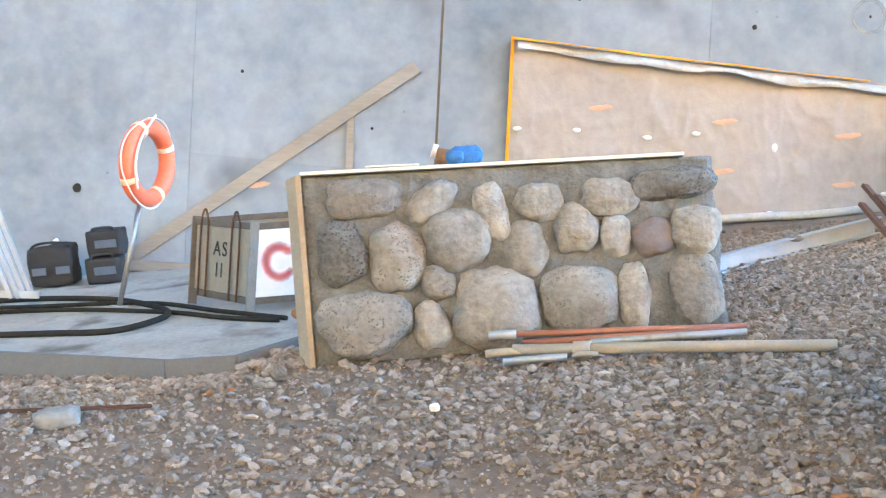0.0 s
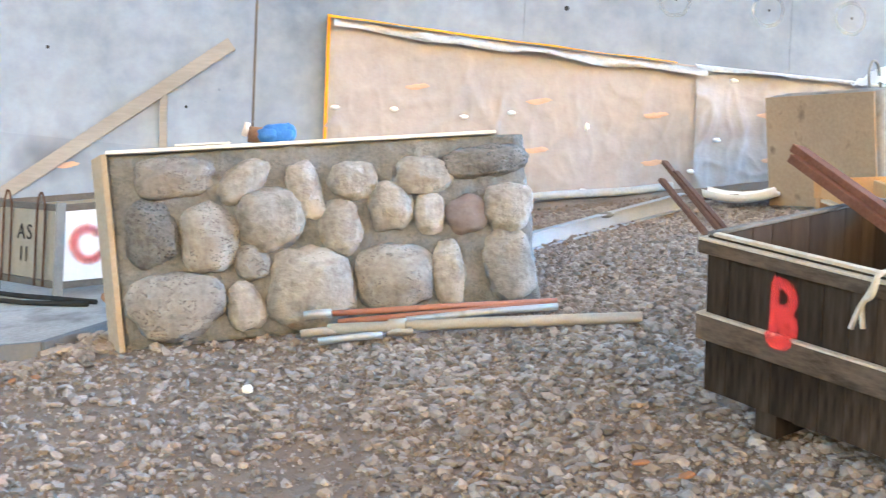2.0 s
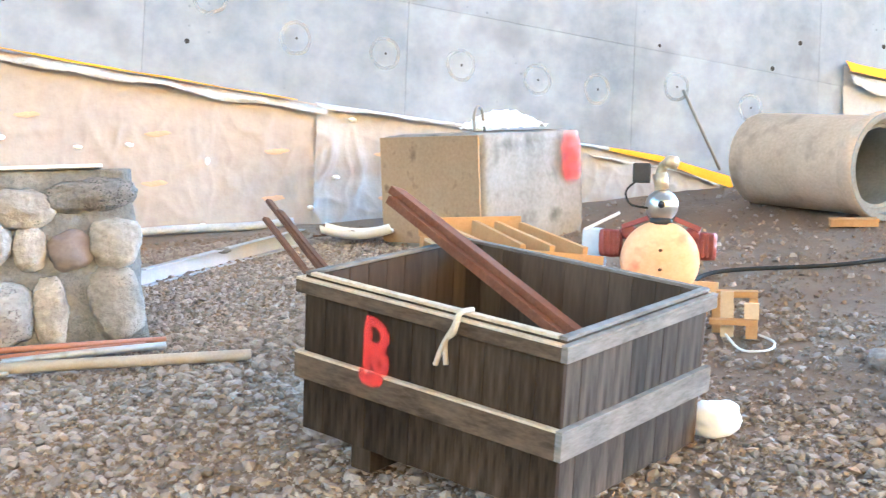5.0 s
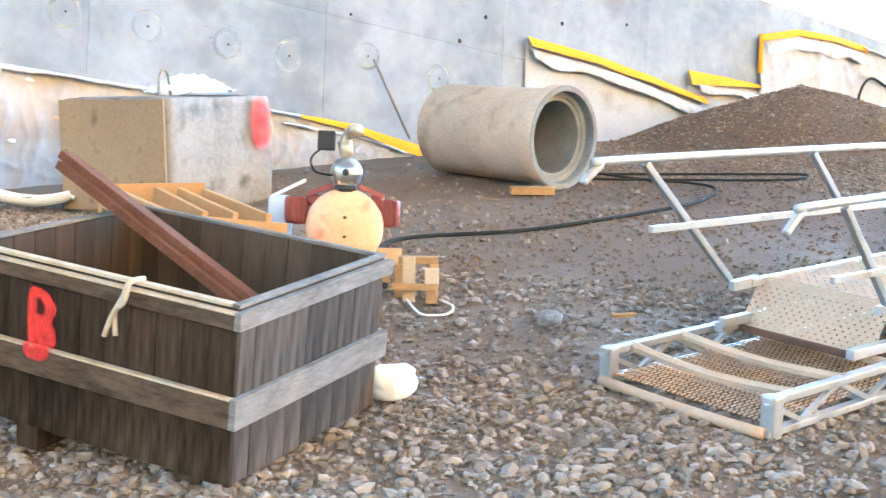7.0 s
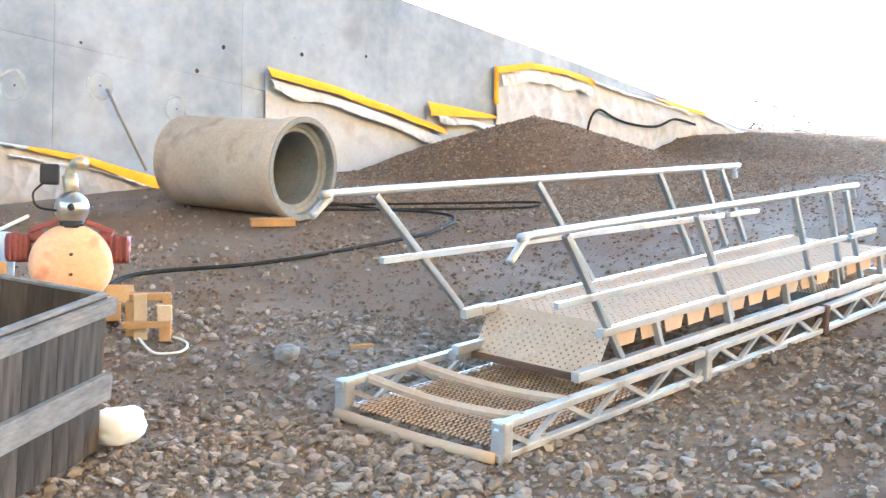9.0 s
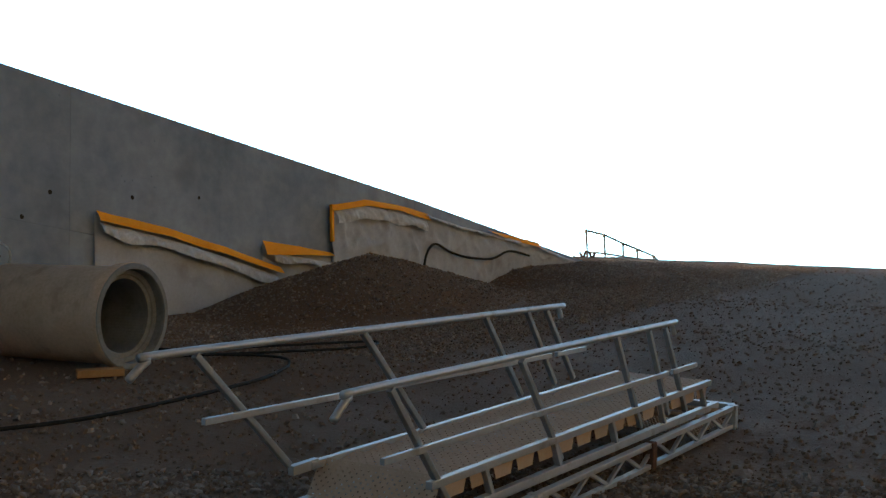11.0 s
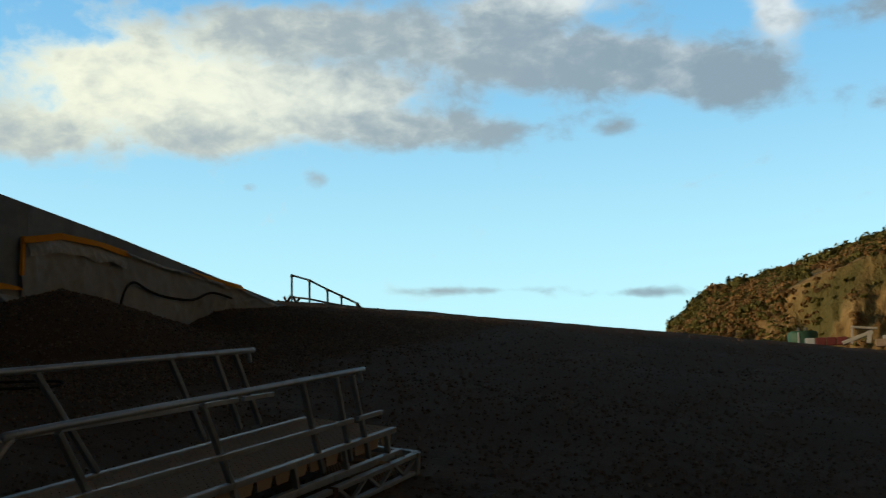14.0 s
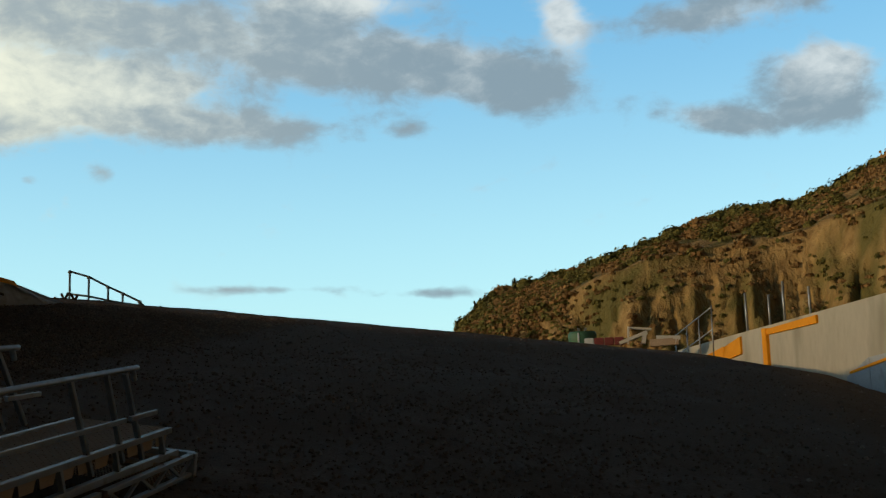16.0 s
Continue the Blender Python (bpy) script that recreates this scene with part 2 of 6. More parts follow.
REDWOOD = surf("red_brown_timber", (0.095, 0.035, 0.018), (0.231, 0.098, 0.054), scale=5, fine=60, bump=0.3, vary=0.15)
RUST = surf("rusty_steel", (0.055, 0.031, 0.022), (0.157, 0.087, 0.060), scale=12, fine=90, bump=0.4, rough=0.8, vary=0.15)
REDROD = surf("red_oxide_rod", (0.26, 0.10, 0.06), (0.44, 0.20, 0.125), scale=10, fine=90, bump=0.3, rough=0.7, vary=0.1)
TANPOLE = surf("muddy_steel_tube", (0.30, 0.25, 0.19), (0.48, 0.42, 0.335), scale=5, fine=70, bump=0.3, rough=0.65)
ALU = surf("dull_aluminium", (0.361, 0.365, 0.369), (0.525, 0.529, 0.533), scale=6, fine=60, rough=0.42, bump=0.15, metal=0.5, spots=((0.312, 0.283, 0.246), 9, 0.58, 0.74))
ALUPOST = surf("grey_aluminium_post", (0.26, 0.27, 0.28), (0.42, 0.43, 0.44), scale=9, fine=60, rough=0.45, bump=0.1, metal=0.7)
TREAD = surf("dusty_perforated_tread", (0.43, 0.305, 0.21), (0.58, 0.44, 0.32), scale=5, fine=50, rough=0.8, bump=0.15)
GALV = surf("galvanised_steel", (0.315, 0.352, 0.398), (0.495, 0.525, 0.562), scale=5, fine=60, rough=0.5, bump=0.15, metal=0.35)
STEELGREY = surf("grey_cage_steel", (0.14, 0.138, 0.13), (0.27, 0.265, 0.25), scale=6, fine=60, rough=0.6, bump=0.2, metal=0.2)
CAGEBOARD = surf("dull_cream_board", (0.215, 0.20, 0.168), (0.35, 0.33, 0.285), scale=4, fine=40, bump=0.1)
WHITEPAINT = surf("white_sign_board", (0.66, 0.65, 0.64), (0.82, 0.81, 0.80), scale=4, fine=40, bump=0.08)
BLACK = surf("black_fabric_plastic", (0.013, 0.014, 0.017), (0.035, 0.036, 0.041), scale=8, fine=80, rough=0.7, bump=0.3)
LABELGREY = surf("grey_label", (0.090, 0.110, 0.145), (0.153, 0.180, 0.232), scale=8, fine=60)
CABLE = surf("black_rubber_cable", (0.015, 0.015, 0.016), (0.045, 0.044, 0.041), scale=8, fine=60, rough=0.8)
CAGESTEEL = surf("brown_grey_cage_steel", (0.06, 0.052, 0.045), (0.16, 0.14, 0.12), scale=8, fine=60, rough=0.65, bump=0.3, metal=0.2)
PALEHOSE = surf("pale_plastic_hose", (0.55, 0.52, 0.46), (0.75, 0.72, 0.66), scale=8, fine=60, rough=0.5)
RING = surf("orange_lifebuoy", (0.62, 0.115, 0.045), (0.85, 0.21, 0.10), scale=4, fine=40, rough=0.5, bump=0.08)
RINGBAND = surf("pale_lifebuoy_band", (0.70, 0.50, 0.34), (0.85, 0.70, 0.52), scale=8, fine=60)
TIE = surf("dirty_rope", (0.36, 0.31, 0.24), (0.56, 0.50, 0.41), scale=30, fine=120, bump=0.4)
ROPE = surf("white_rope", (0.60, 0.55, 0.48), (0.80, 0.76, 0.68), scale=30, fine=120, bump=0.4)
SPRAY = surf("red_spray_paint", (0.80, 0.035, 0.022), (0.98, 0.075, 0.05), scale=12, fine=60, rough=0.6, bump=0.1)
SPRAY.node_tree.nodes["Principled BSDF"].inputs["Alpha"].default_value = 0.36
SPRAYPALE = surf("faded_red_spray", (0.70, 0.10, 0.085), (0.88, 0.20, 0.17), scale=14, fine=60, rough=0.8, bump=0.1, contrast=0.15)
SPRAYPALE.node_tree.nodes["Principled BSDF"].inputs["Alpha"].default_value = 0.2
ORANGEMARK = surf("orange_spray_mark", (0.54, 0.36, 0.245), (0.66, 0.45, 0.31), scale=12, fine=60)
INK = surf("black_marker", (0.02, 0.02, 0.02), (0.05, 0.05, 0.05), scale=12, fine=60)
TARP = surf("tan_membrane", (0.318, 0.287, 0.269), (0.450, 0.414, 0.394), scale=1.4, fine=9, rough=0.75, bump=0.5, contrast=0.2, dist=0.03)
TARPGREY = surf("grey_geotextile", (0.309, 0.326, 0.352), (0.477, 0.497, 0.530), scale=1.3, fine=20, rough=0.8, bump=0.4, spots=((0.281, 0.274, 0.267), 2.2, 0.58, 0.78))
TARPPALE = surf("pale_wrinkled_membrane", (0.321, 0.312, 0.314), (0.491, 0.482, 0.486), scale=1.5, fine=9, rough=0.75, bump=0.6, contrast=0.2, dist=0.03, spots=((0.303, 0.254, 0.220), 1.6, 0.55, 0.75))
FLAP = surf("pale_folded_flap", (0.33, 0.345, 0.36), (0.60, 0.615, 0.63), scale=6, fine=40, rough=0.7, bump=0.4, contrast=0.2)
YELLOW = surf("yellow_edge_strip", (0.80, 0.29, 0.008), (0.94, 0.40, 0.02), scale=5, fine=40, rough=0.8, bump=0.2)
WHITEBAG = surf("white_plastic", (0.70, 0.70, 0.70), (0.86, 0.86, 0.86), scale=6, fine=40, rough=0.5, bump=0.2)
BLUE = surf("blue_glove_cloth", (0.04, 0.12, 0.32), (0.10, 0.24, 0.50), scale=12, fine=90, bump=0.5)
LEATHER = surf("brown_glove_cuff", (0.14, 0.08, 0.05), (0.30, 0.19, 0.12), scale=12, fine=90, bump=0.4)
DRUM = surf("faded_orange_drum", (0.74, 0.37, 0.18), (0.90, 0.56, 0.33), scale=4, fine=30, rough=0.55, bump=0.1, contrast=0.18, spots=((0.72, 0.18, 0.10), 5.0, 0.58, 0.72))
STEEL = surf("polished_steel", (0.45, 0.44, 0.42), (0.70, 0.69, 0.66), scale=6, fine=60, rough=0.28, bump=0.08, metal=0.9)
BRASS = surf("dull_brass", (0.45, 0.36, 0.24), (0.62, 0.53, 0.40), scale=8, fine=60, rough=0.4, metal=0.6)
REDPAINT = surf("dark_red_enamel", (0.16, 0.03, 0.027), (0.31, 0.07, 0.058), scale=9, fine=50, rough=0.55, bump=0.15)
NEWTIMBER = surf("new_pine_timber", (0.38, 0.20, 0.08), (0.56, 0.33, 0.155), scale=5, fine=50, bump=0.25, vary=0.12)
PALETIMBER = surf("pale_pine_timber", (0.47, 0.34, 0.205), (0.65, 0.50, 0.335), scale=5, fine=50, bump=0.25, vary=0.1)
BLUEWHITE = surf("bluish_white_plastic", (0.42, 0.52, 0.66), (0.62, 0.70, 0.80), scale=4, fine=40, rough=0.4)
PEBBLE = surf("gravel_stones", (0.183, 0.153, 0.131), (0.379, 0.324, 0.284), scale=9, fine=60, bump=0.4, vary=0.34, island=True)
EARTHSTONE = surf("earthy_stones", (0.180, 0.133, 0.098), (0.300, 0.230, 0.175), scale=9, fine=60, bump=0.4, vary=0.2, island=True)
BRICKRED = surf("orange_brick_chip", (0.26, 0.12, 0.06), (0.40, 0.21, 0.115), scale=12, fine=60)
GREEN = surf("green_tank", (0.05, 0.13, 0.07), (0.10, 0.22, 0.12), scale=2, fine=12, rough=0.6)
LEAF = surf("scrub_foliage", (0.066, 0.064, 0.018), (0.231, 0.198, 0.057), scale=0.5, fine=4.0, bump=0.6, vary=0.4, island=True, dist=0.15)
BRUSH = surf("dry_brush", (0.165, 0.088, 0.033), (0.396, 0.237, 0.094), scale=0.5, fine=4.0, bump=0.6, vary=0.3, island=True, dist=0.15)
CLIFF = surf("brown_rock_face", (0.16, 0.092, 0.034), (0.60, 0.40, 0.165), scale=0.16, fine=1.0, stretch=(1, 1, 0.32), bump=0.9, contrast=0.18, spots=((0.16, 0.135, 0.045), 0.13, 0.46, 0.60), dist=1.8)
# gold of the low sun is put into the far wall's base colour
FARWALL = surf("sun_gold_concrete", (0.42, 0.37, 0.28), (0.60, 0.54, 0.43), scale=0.6, fine=6, bump=0.2, stretch=(1, 1, 0.4), spots=((0.30, 0.26, 0.19), 0.7, 0.55, 0.75))

GROUND = surf("gravelly_earth", (0.169, 0.128, 0.099), (0.338, 0.269, 0.216), scale=2.0, fine=24, bump=1.0, contrast=0.15, spots=((0.225, 0.168, 0.125), 0.5, 0.36, 0.54), dist=0.045)


def uphill_tint(m, x0, x1, tint):
    """Multiplies the base colour browner and darker up the ramp, past a ragged line."""
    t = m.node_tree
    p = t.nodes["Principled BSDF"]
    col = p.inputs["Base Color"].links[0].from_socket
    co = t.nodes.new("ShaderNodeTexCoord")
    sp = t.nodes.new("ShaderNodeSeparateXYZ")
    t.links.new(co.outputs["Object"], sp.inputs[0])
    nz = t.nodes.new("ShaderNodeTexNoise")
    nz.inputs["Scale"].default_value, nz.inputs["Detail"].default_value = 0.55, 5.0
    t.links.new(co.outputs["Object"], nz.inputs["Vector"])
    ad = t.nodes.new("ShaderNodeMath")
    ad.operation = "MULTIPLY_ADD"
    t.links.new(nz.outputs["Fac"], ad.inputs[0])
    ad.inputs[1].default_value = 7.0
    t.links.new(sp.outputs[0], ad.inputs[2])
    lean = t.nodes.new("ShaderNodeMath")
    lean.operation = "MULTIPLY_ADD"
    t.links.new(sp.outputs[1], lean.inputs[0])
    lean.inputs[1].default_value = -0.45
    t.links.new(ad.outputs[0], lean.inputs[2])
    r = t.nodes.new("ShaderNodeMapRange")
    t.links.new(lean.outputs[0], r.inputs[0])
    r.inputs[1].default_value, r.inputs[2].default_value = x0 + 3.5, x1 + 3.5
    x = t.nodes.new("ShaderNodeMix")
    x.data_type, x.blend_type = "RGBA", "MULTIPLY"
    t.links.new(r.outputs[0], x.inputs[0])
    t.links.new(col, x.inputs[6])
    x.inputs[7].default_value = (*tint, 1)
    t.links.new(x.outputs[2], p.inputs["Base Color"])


uphill_tint(GROUND, 0.5, 7.0, (0.62, 0.53, 0.45))
uphill_tint(EARTHSTONE, 0.5, 7.0, (0.72, 0.645, 0.59))
uphill_tint(PEBBLE, 1.5, 8.0, (0.74, 0.66, 0.59))


# ---- mesh helpers ----
I4 = Matrix.Identity(4)


def box(bm, sx, sy, sz, m=I4, bevel=0.0):
    """A box of that size, its base centred on m's origin."""
    made = bmesh.ops.create_cube(bm, size=1.0, matrix=m @ Matrix.Translation((0, 0, sz / 2)) @ Matrix.Diagonal((sx, sy, sz, 1)))
    if bevel:
        edges = list({e for v in made["verts"] for e in v.link_edges})
        bmesh.ops.bevel(bm, geom=edges, offset=bevel, segments=2, profile=0.6, affect="EDGES")
    return bm


def bar(bm, p0, p1, w, h, up=(0, 0, 1), bevel=0.0):
    """A straight bar of section w x h between two points."""
    p0, p1 = Vector(p0), Vector(p1)
    d = (p1 - p0)
    x = d.normalized()
    y = Vector(up).cross(x).normalized()
    z = x.cross(y)
    m = Matrix((x, y, z)).transposed().to_4x4()
    m.translation = (p0 + p1) / 2 - z * h / 2
    return box(bm, d.length, w, h, m, bevel)


def sweep(bm, pts, r, seg=8, closed=False):
    """A round tube along points."""
    pts = [Vector(p) for p in pts]
    n = len(pts)
    rings, prev = [], None
    for i, p in enumerate(pts):
        a = pts[i - 1] if (i or closed) else p
        b = pts[(i + 1) % n] if (i < n - 1 or closed) else p
        d = (b - a).normalized()
        s = (prev - d * prev.dot(d)) if prev else d.orthogonal()
        s.normalize()
        prev = s
        c = d.cross(s)
        rings.append([bm.verts.new(p + (s * math.cos(q) + c * math.sin(q)) * r) for q in (2 * math.pi * k / seg for k in range(seg))])
    for i in range(n if closed else n - 1):
        u, v = rings[i], rings[(i + 1) % n]
        for k in range(seg):
            bm.faces.new((u[k], u[(k + 1) % seg], v[(k + 1) % seg], v[k]))
    if not closed:
        bm.faces.new(rings[0][::-1])
        bm.faces.new(rings[-1])
    return bm


def curve(pts, steps=6):
    """Points of a smooth line through the given ones."""
    p = [Vector(q) for q in pts]
    p = [p[0]] + p + [p[-1]]
    out = []
    for i in range(1, len(p) - 2):
        for k in range(steps):
            t = k / steps
            out.append(0.5 * ((2 * p[i]) + (p[i + 1] - p[i - 1]) * t + (2 * p[i - 1] - 5 * p[i] + 4 * p[i + 1] - p[i + 2]) * t * t + (3 * p[i] - p[i - 1] - 3 * p[i + 1] + p[i + 2]) * t ** 3))
    return out + [p[-2]]


def lathe(bm, prof, seg=32, m=I4):
    """A turned body: profile of (radius, height) about z."""
    rings = [[bm.verts.new(m @ Vector((r * math.cos(2 * math.pi * k / seg), r * math.sin(2 * math.pi * k / seg), z))) for k in range(seg)] for r, z in prof]
    for u, v in zip(rings, rings[1:]):
        for k in range(seg):
            bm.faces.new((u[k], u[(k + 1) % seg], v[(k + 1) % seg], v[k]))
    return bm


def lump(bm, sx, sy, sz, m=I4, sub=3, rough=0.18, freq=2.0, seed=0.0, boxy=0.0):
    """A worn stone-like body of that size, centred on m."""
    made = bmesh.ops.create_icosphere(bm, subdivisions=sub, radius=1.0)
    for v in made["verts"]:
        c = v.co.copy()
        if boxy:
            q = max(abs(c.x), abs(c.y), abs(c.z))
            c = c.lerp(c / q * 0.86, boxy)
        d = noise.noise(v.co * freq + Vector((seed, seed * 1.7, -seed))) * rough + noise.noise(v.co * freq * 3.1 + Vector((seed * 2, 5, seed))) * rough * 0.33
        c *= 1 + d
        v.co = m @ Vector((c.x * sx / 2, c.y * sy / 2, c.z * sz / 2))
    return bm


def ribbon(bm, pts, r, m):
    """A flat sprayed stroke along points in m's xy plane, round at its ends."""
    p = [Vector(q) for q in pts]
    d0, d1 = (p[0] - p[1]).normalized(), (p[-1] - p[-2]).normalized()
    line = [(p[0] + d0 * r * f, r * w) for f, w in ((1.0, 0.25), (0.7, 0.72))] + [(q, r) for q in p] + [(p[-1] + d1 * r * f, r * w) for f, w in ((0.7, 0.72), (1.0, 0.25))]
    prev = None
    for i, (q, w) in enumerate(line):
        d = (line[min(i + 1, len(line) - 1)][0] - line[max(i - 1, 0)][0]).normalized()
        e = Vector((-d.y, d.x, 0)) * w * (1 + 0.22 * noise.noise(q * 40))
        lift = Vector((0, 0, 0.0005 * i / len(line)))
        pair = [bm.verts.new(m @ (q + e + lift)), bm.verts.new(m @ (q - e + lift))]
        if prev:
            bm.faces.new((prev[0], prev[1], pair[1], pair[0]))
        prev = pair
    return bm


def coats(name, path, wide, m, material, parent, label, n=5):
    """Sprayed paint: thin coats of shrinking width over one another, soft at the edge."""
    for k in range(n):
        bm = bmesh.new()
        f = 2.1 - 1.5 * k / (n - 1)
        ribbon(bm, path, wide * f, Matrix.Translation(m.to_3x3() @ Vector((0, 0, 0.0009 * k))) @ m)
        part(name, bm, material, parent, label)


def mesh_of(bm, name, smooth=False):
    me = bpy.data.meshes.new(name)
    bmesh.ops.recalc_face_normals(bm, faces=bm.faces)
    bm.to_mesh(me)
    bm.free()
    if smooth:
        me.polygons.foreach_set("use_smooth", [True] * len(me.polygons))
        me.update()
    return me


def part(name, bm, material, parent=None, label="", smooth=False, m=None):
    """Links a bmesh as one mesh object under a thing or a part."""
    ob = new(name, mesh_of(bm, name, smooth))
    ob.data.materials.append(material)
    ob.parent = parent
    if m is not None:
        ob.matrix_basis = m
    return tagged(ob, label)


def piece(name, me, parent, m):
    ob = new(name, me)
    ob.parent = parent
    ob.matrix_basis = m
    return ob


def thing(name, m, label, category, group="", kind=""):
    ob = new(name)
    ob.empty_display_size = 0.1
    ob.matrix_basis = m
    return tagged(ob, label, category, group, kind)


def solo(name, bm, material, label, category, m=I4, group="", kind="", smooth=False):
    ob = part(name, bm, material, None, label, smooth, m)
    return tagged(ob, label, category, group, kind)


# ---- the lie of the land: a ramp of fill that climbs between two walls ----
SX, SY = 0.1432, 0.1314
NORMAL = Vector((-SX, -SY, 1)).normalized()


def rise(x, y):
    """Height of the ground."""
    yy = max(-14.0, min(y, 12.6))
    z = SX * min(x, 24.9) + SY * yy
    if x > 24.9:
        q = min(x - 24.9, 7.2)
        z += SX * q - 0.01 * q * q
    if yy < -2.0 and x > 12:
        z -= 0.062 * min(1.0, (x - 12) / 8) * min(-2.0 - yy, 6.0) ** 1.35
    if x < -0.9 and y < 8.6:
        z -= 0.07 * min(1.0, (-0.9 - x) / 0.5) * min(1.0, max(0.0, (y - 6.4) / 1.0))
    z += MOUND(x, y)
    return z


def MOUND(x, y):
    """Two heaps of fill against the wall."""
    a = math.hypot((x - 14.9) / 3.0, (y - 10.1) / 2.0)
    b = math.hypot((x - 22.3) / 3.6, (y - 9.7) / 2.4)
    c = math.hypot((x - 19.2) / 1.9, (y - 10.9) / 2.2)
    return 0.76 * max(0.0, 1 - a) ** 0.92 + 0.20 * max(0.0, 1 - b) - 0.34 * max(0.0, 1 - c)


def ground_pose(x, y, yaw=0.0, lift=0.0):
    """A pose that stands on the slope."""
    z = NORMAL
    h = Vector((math.cos(radians(yaw)), math.sin(radians(yaw)), 0))
    a = (h - z * h.dot(z)).normalized()
    b = z.cross(a)
    m = Matrix((a, b, z)).transposed().to_4x4()
    m.translation = Vector((x, y, rise(x, y))) + z * lift
    return m


def axes_pose(o, x, y):
    """A pose from an origin and two directions."""
    x = Vector(x).normalized()
    z = x.cross(Vector(y)).normalized()
    m = Matrix((x, z.cross(x), z)).transposed().to_4x4()
    m.translation = Vector(o)
    return m


# ---- ground ----
def hollow(x, y):
    """Small unevenness of the ground."""
    return noise.noise(Vector((x * 0.5, y * 0.5, 1))) * 0.05 + noise.noise(Vector((x * 1.9, y * 1.9, 4))) * 0.022 - 0.02


def ground_sheet():
    xs = [-400, -150, -60, -30, -16, -12] + [-10 + 0.22 * i for i in range(200)] + [35, 37, 40, 45, 55, 80, 150, 400]
    ys = [-400, -150, -60, -30, -20, -16] + [-13 + 0.22 * i for i in range(120)] + [14, 20, 40, 150, 400]
    vs, fs = [], []
    for y in ys:
        for x in xs:
            z = rise(max(-14.0, x), y)
            vs.append((x, y, z + (hollow(x, y) if abs(x) < 40 and abs(y) < 16 else -0.02)))
    n = len(xs)
    for j in range(len(ys) - 1):
        for i in range(n - 1):
            fs.append((j * n + i, j * n + i + 1, (j + 1) * n + i + 1, (j + 1) * n + i))
    me = bpy.data.meshes.new("ground")
    me.from_pydata(vs, [], fs)
    me.polygons.foreach_set("use_smooth", [True] * len(me.polygons))
    me.materials.append(GROUND)
    return tagged(new("ground", me), "brown gravelly earth ramp between concrete walls", "ground", kind="structure")


ground_sheet()


def pebbles(name, label, material, count, spread, size, sub, seed):
    """Loose stones scattered over the ground, as one mesh."""
    rng = np.random.default_rng(seed)
    bm = bmesh.new()
    if sub:
        bmesh.ops.create_icosphere(bm, subdivisions=sub, radius=1.0)
    else:
        bmesh.ops.create_cone(bm, cap_ends=True, segments=5, radius1=1.0, radius2=0.62, depth=1.5)
        bmesh.ops.triangulate(bm, faces=bm.faces)
    base = np.array([v.co[:] for v in bm.verts])
    tri = np.array([[v.index for v in f.verts] for f in bm.faces])
    bm.free()
    vv, ff, k = [], [], 0
    while k < count:
        x, y = spread(rng)
        if x is None:
            continue
        s = size[0] + (size[1] - size[0]) * rng.random() ** 2.0
        sc = s * np.array([rng.uniform(0.8, 1.35), rng.uniform(0.65, 1.05), rng.uniform(0.42, 0.8)])
        a, b = rng.uniform(0, 6.283), rng.normal(0, 0.4)
        ca, sa, cb, sb = math.cos(a), math.sin(a), math.cos(b), math.sin(b)
        p = base * (1 + rng.normal(0, 0.19, (len(base), 1))) * sc * 0.5
        p = p @ np.array([[cb, 0, sb], [0, 1, 0], [-sb, 0, cb]]).T
        p = p @ np.array([[ca, -sa, 0], [sa, ca, 0], [0, 0, 1]]).T
        p += (x, y, rise(x, y) + hollow(x, y) + 0.004 + sc[2] * rng.uniform(0.0, 0.35))
        vv.append(p)
        ff.append(tri + k * len(base))
        k += 1
    me = bpy.data.meshes.new(name)
    me.from_pydata(np.concatenate(vv).tolist(), [], np.concatenate(ff).tolist())
    me.materials.append(material)
    return tagged(new(name, me), label, "gravel", kind="stuff")


def clear_of(x, y):
    """Not under the slab, the crate or the walls."""
    if y > 8.0 - 0.12 * (x + 1) and x < -0.9 - 0.25 * (y - 8):
        return False
    if y > 11.3:
        return False
    return True


def earthy(x, y):
    """Where earth shows more than gravel: wheel tracks up the middle of the ramp."""
    return noise.noise(Vector((x * 0.45, y * 0.45, 7))) + (0.35 if 4.5 < x < 12 and y > 3.5 else 0) - (0.4 if 0.6 < x < 4 and y > 5 else 0) + (0.45 if x < 0.5 else 0) + (0.55 if x > 4.3 and y < 6 else 0)


def spread_near(rng):
    r, a = math.sqrt(rng.uniform(3.6 ** 2, 8.2 ** 2)), radians(rng.uniform(-24, 108))
    x, y = r * math.sin(a), r * math.cos(a)
    if not clear_of(x, y) or rng.random() < 0.75 * max(0, min(1, earthy(x, y) + 0.35)):
        return None, None
    return x, y


def spread_far(rng):
    r, a = 7.6 + 19 * rng.random() ** 1.35, radians(rng.uniform(-20, 108))
    x, y = r * math.sin(a), r * math.cos(a)
    if not clear_of(x, y) or rng.random() < 0.7 * max(0, min(1, earthy(x, y) + 0.3)):
        return None, None
    return x, y


def spread_heap(rng):
    x, y = rng.uniform(10.5, 26), rng.uniform(6.5, 11.2)
    return x, y


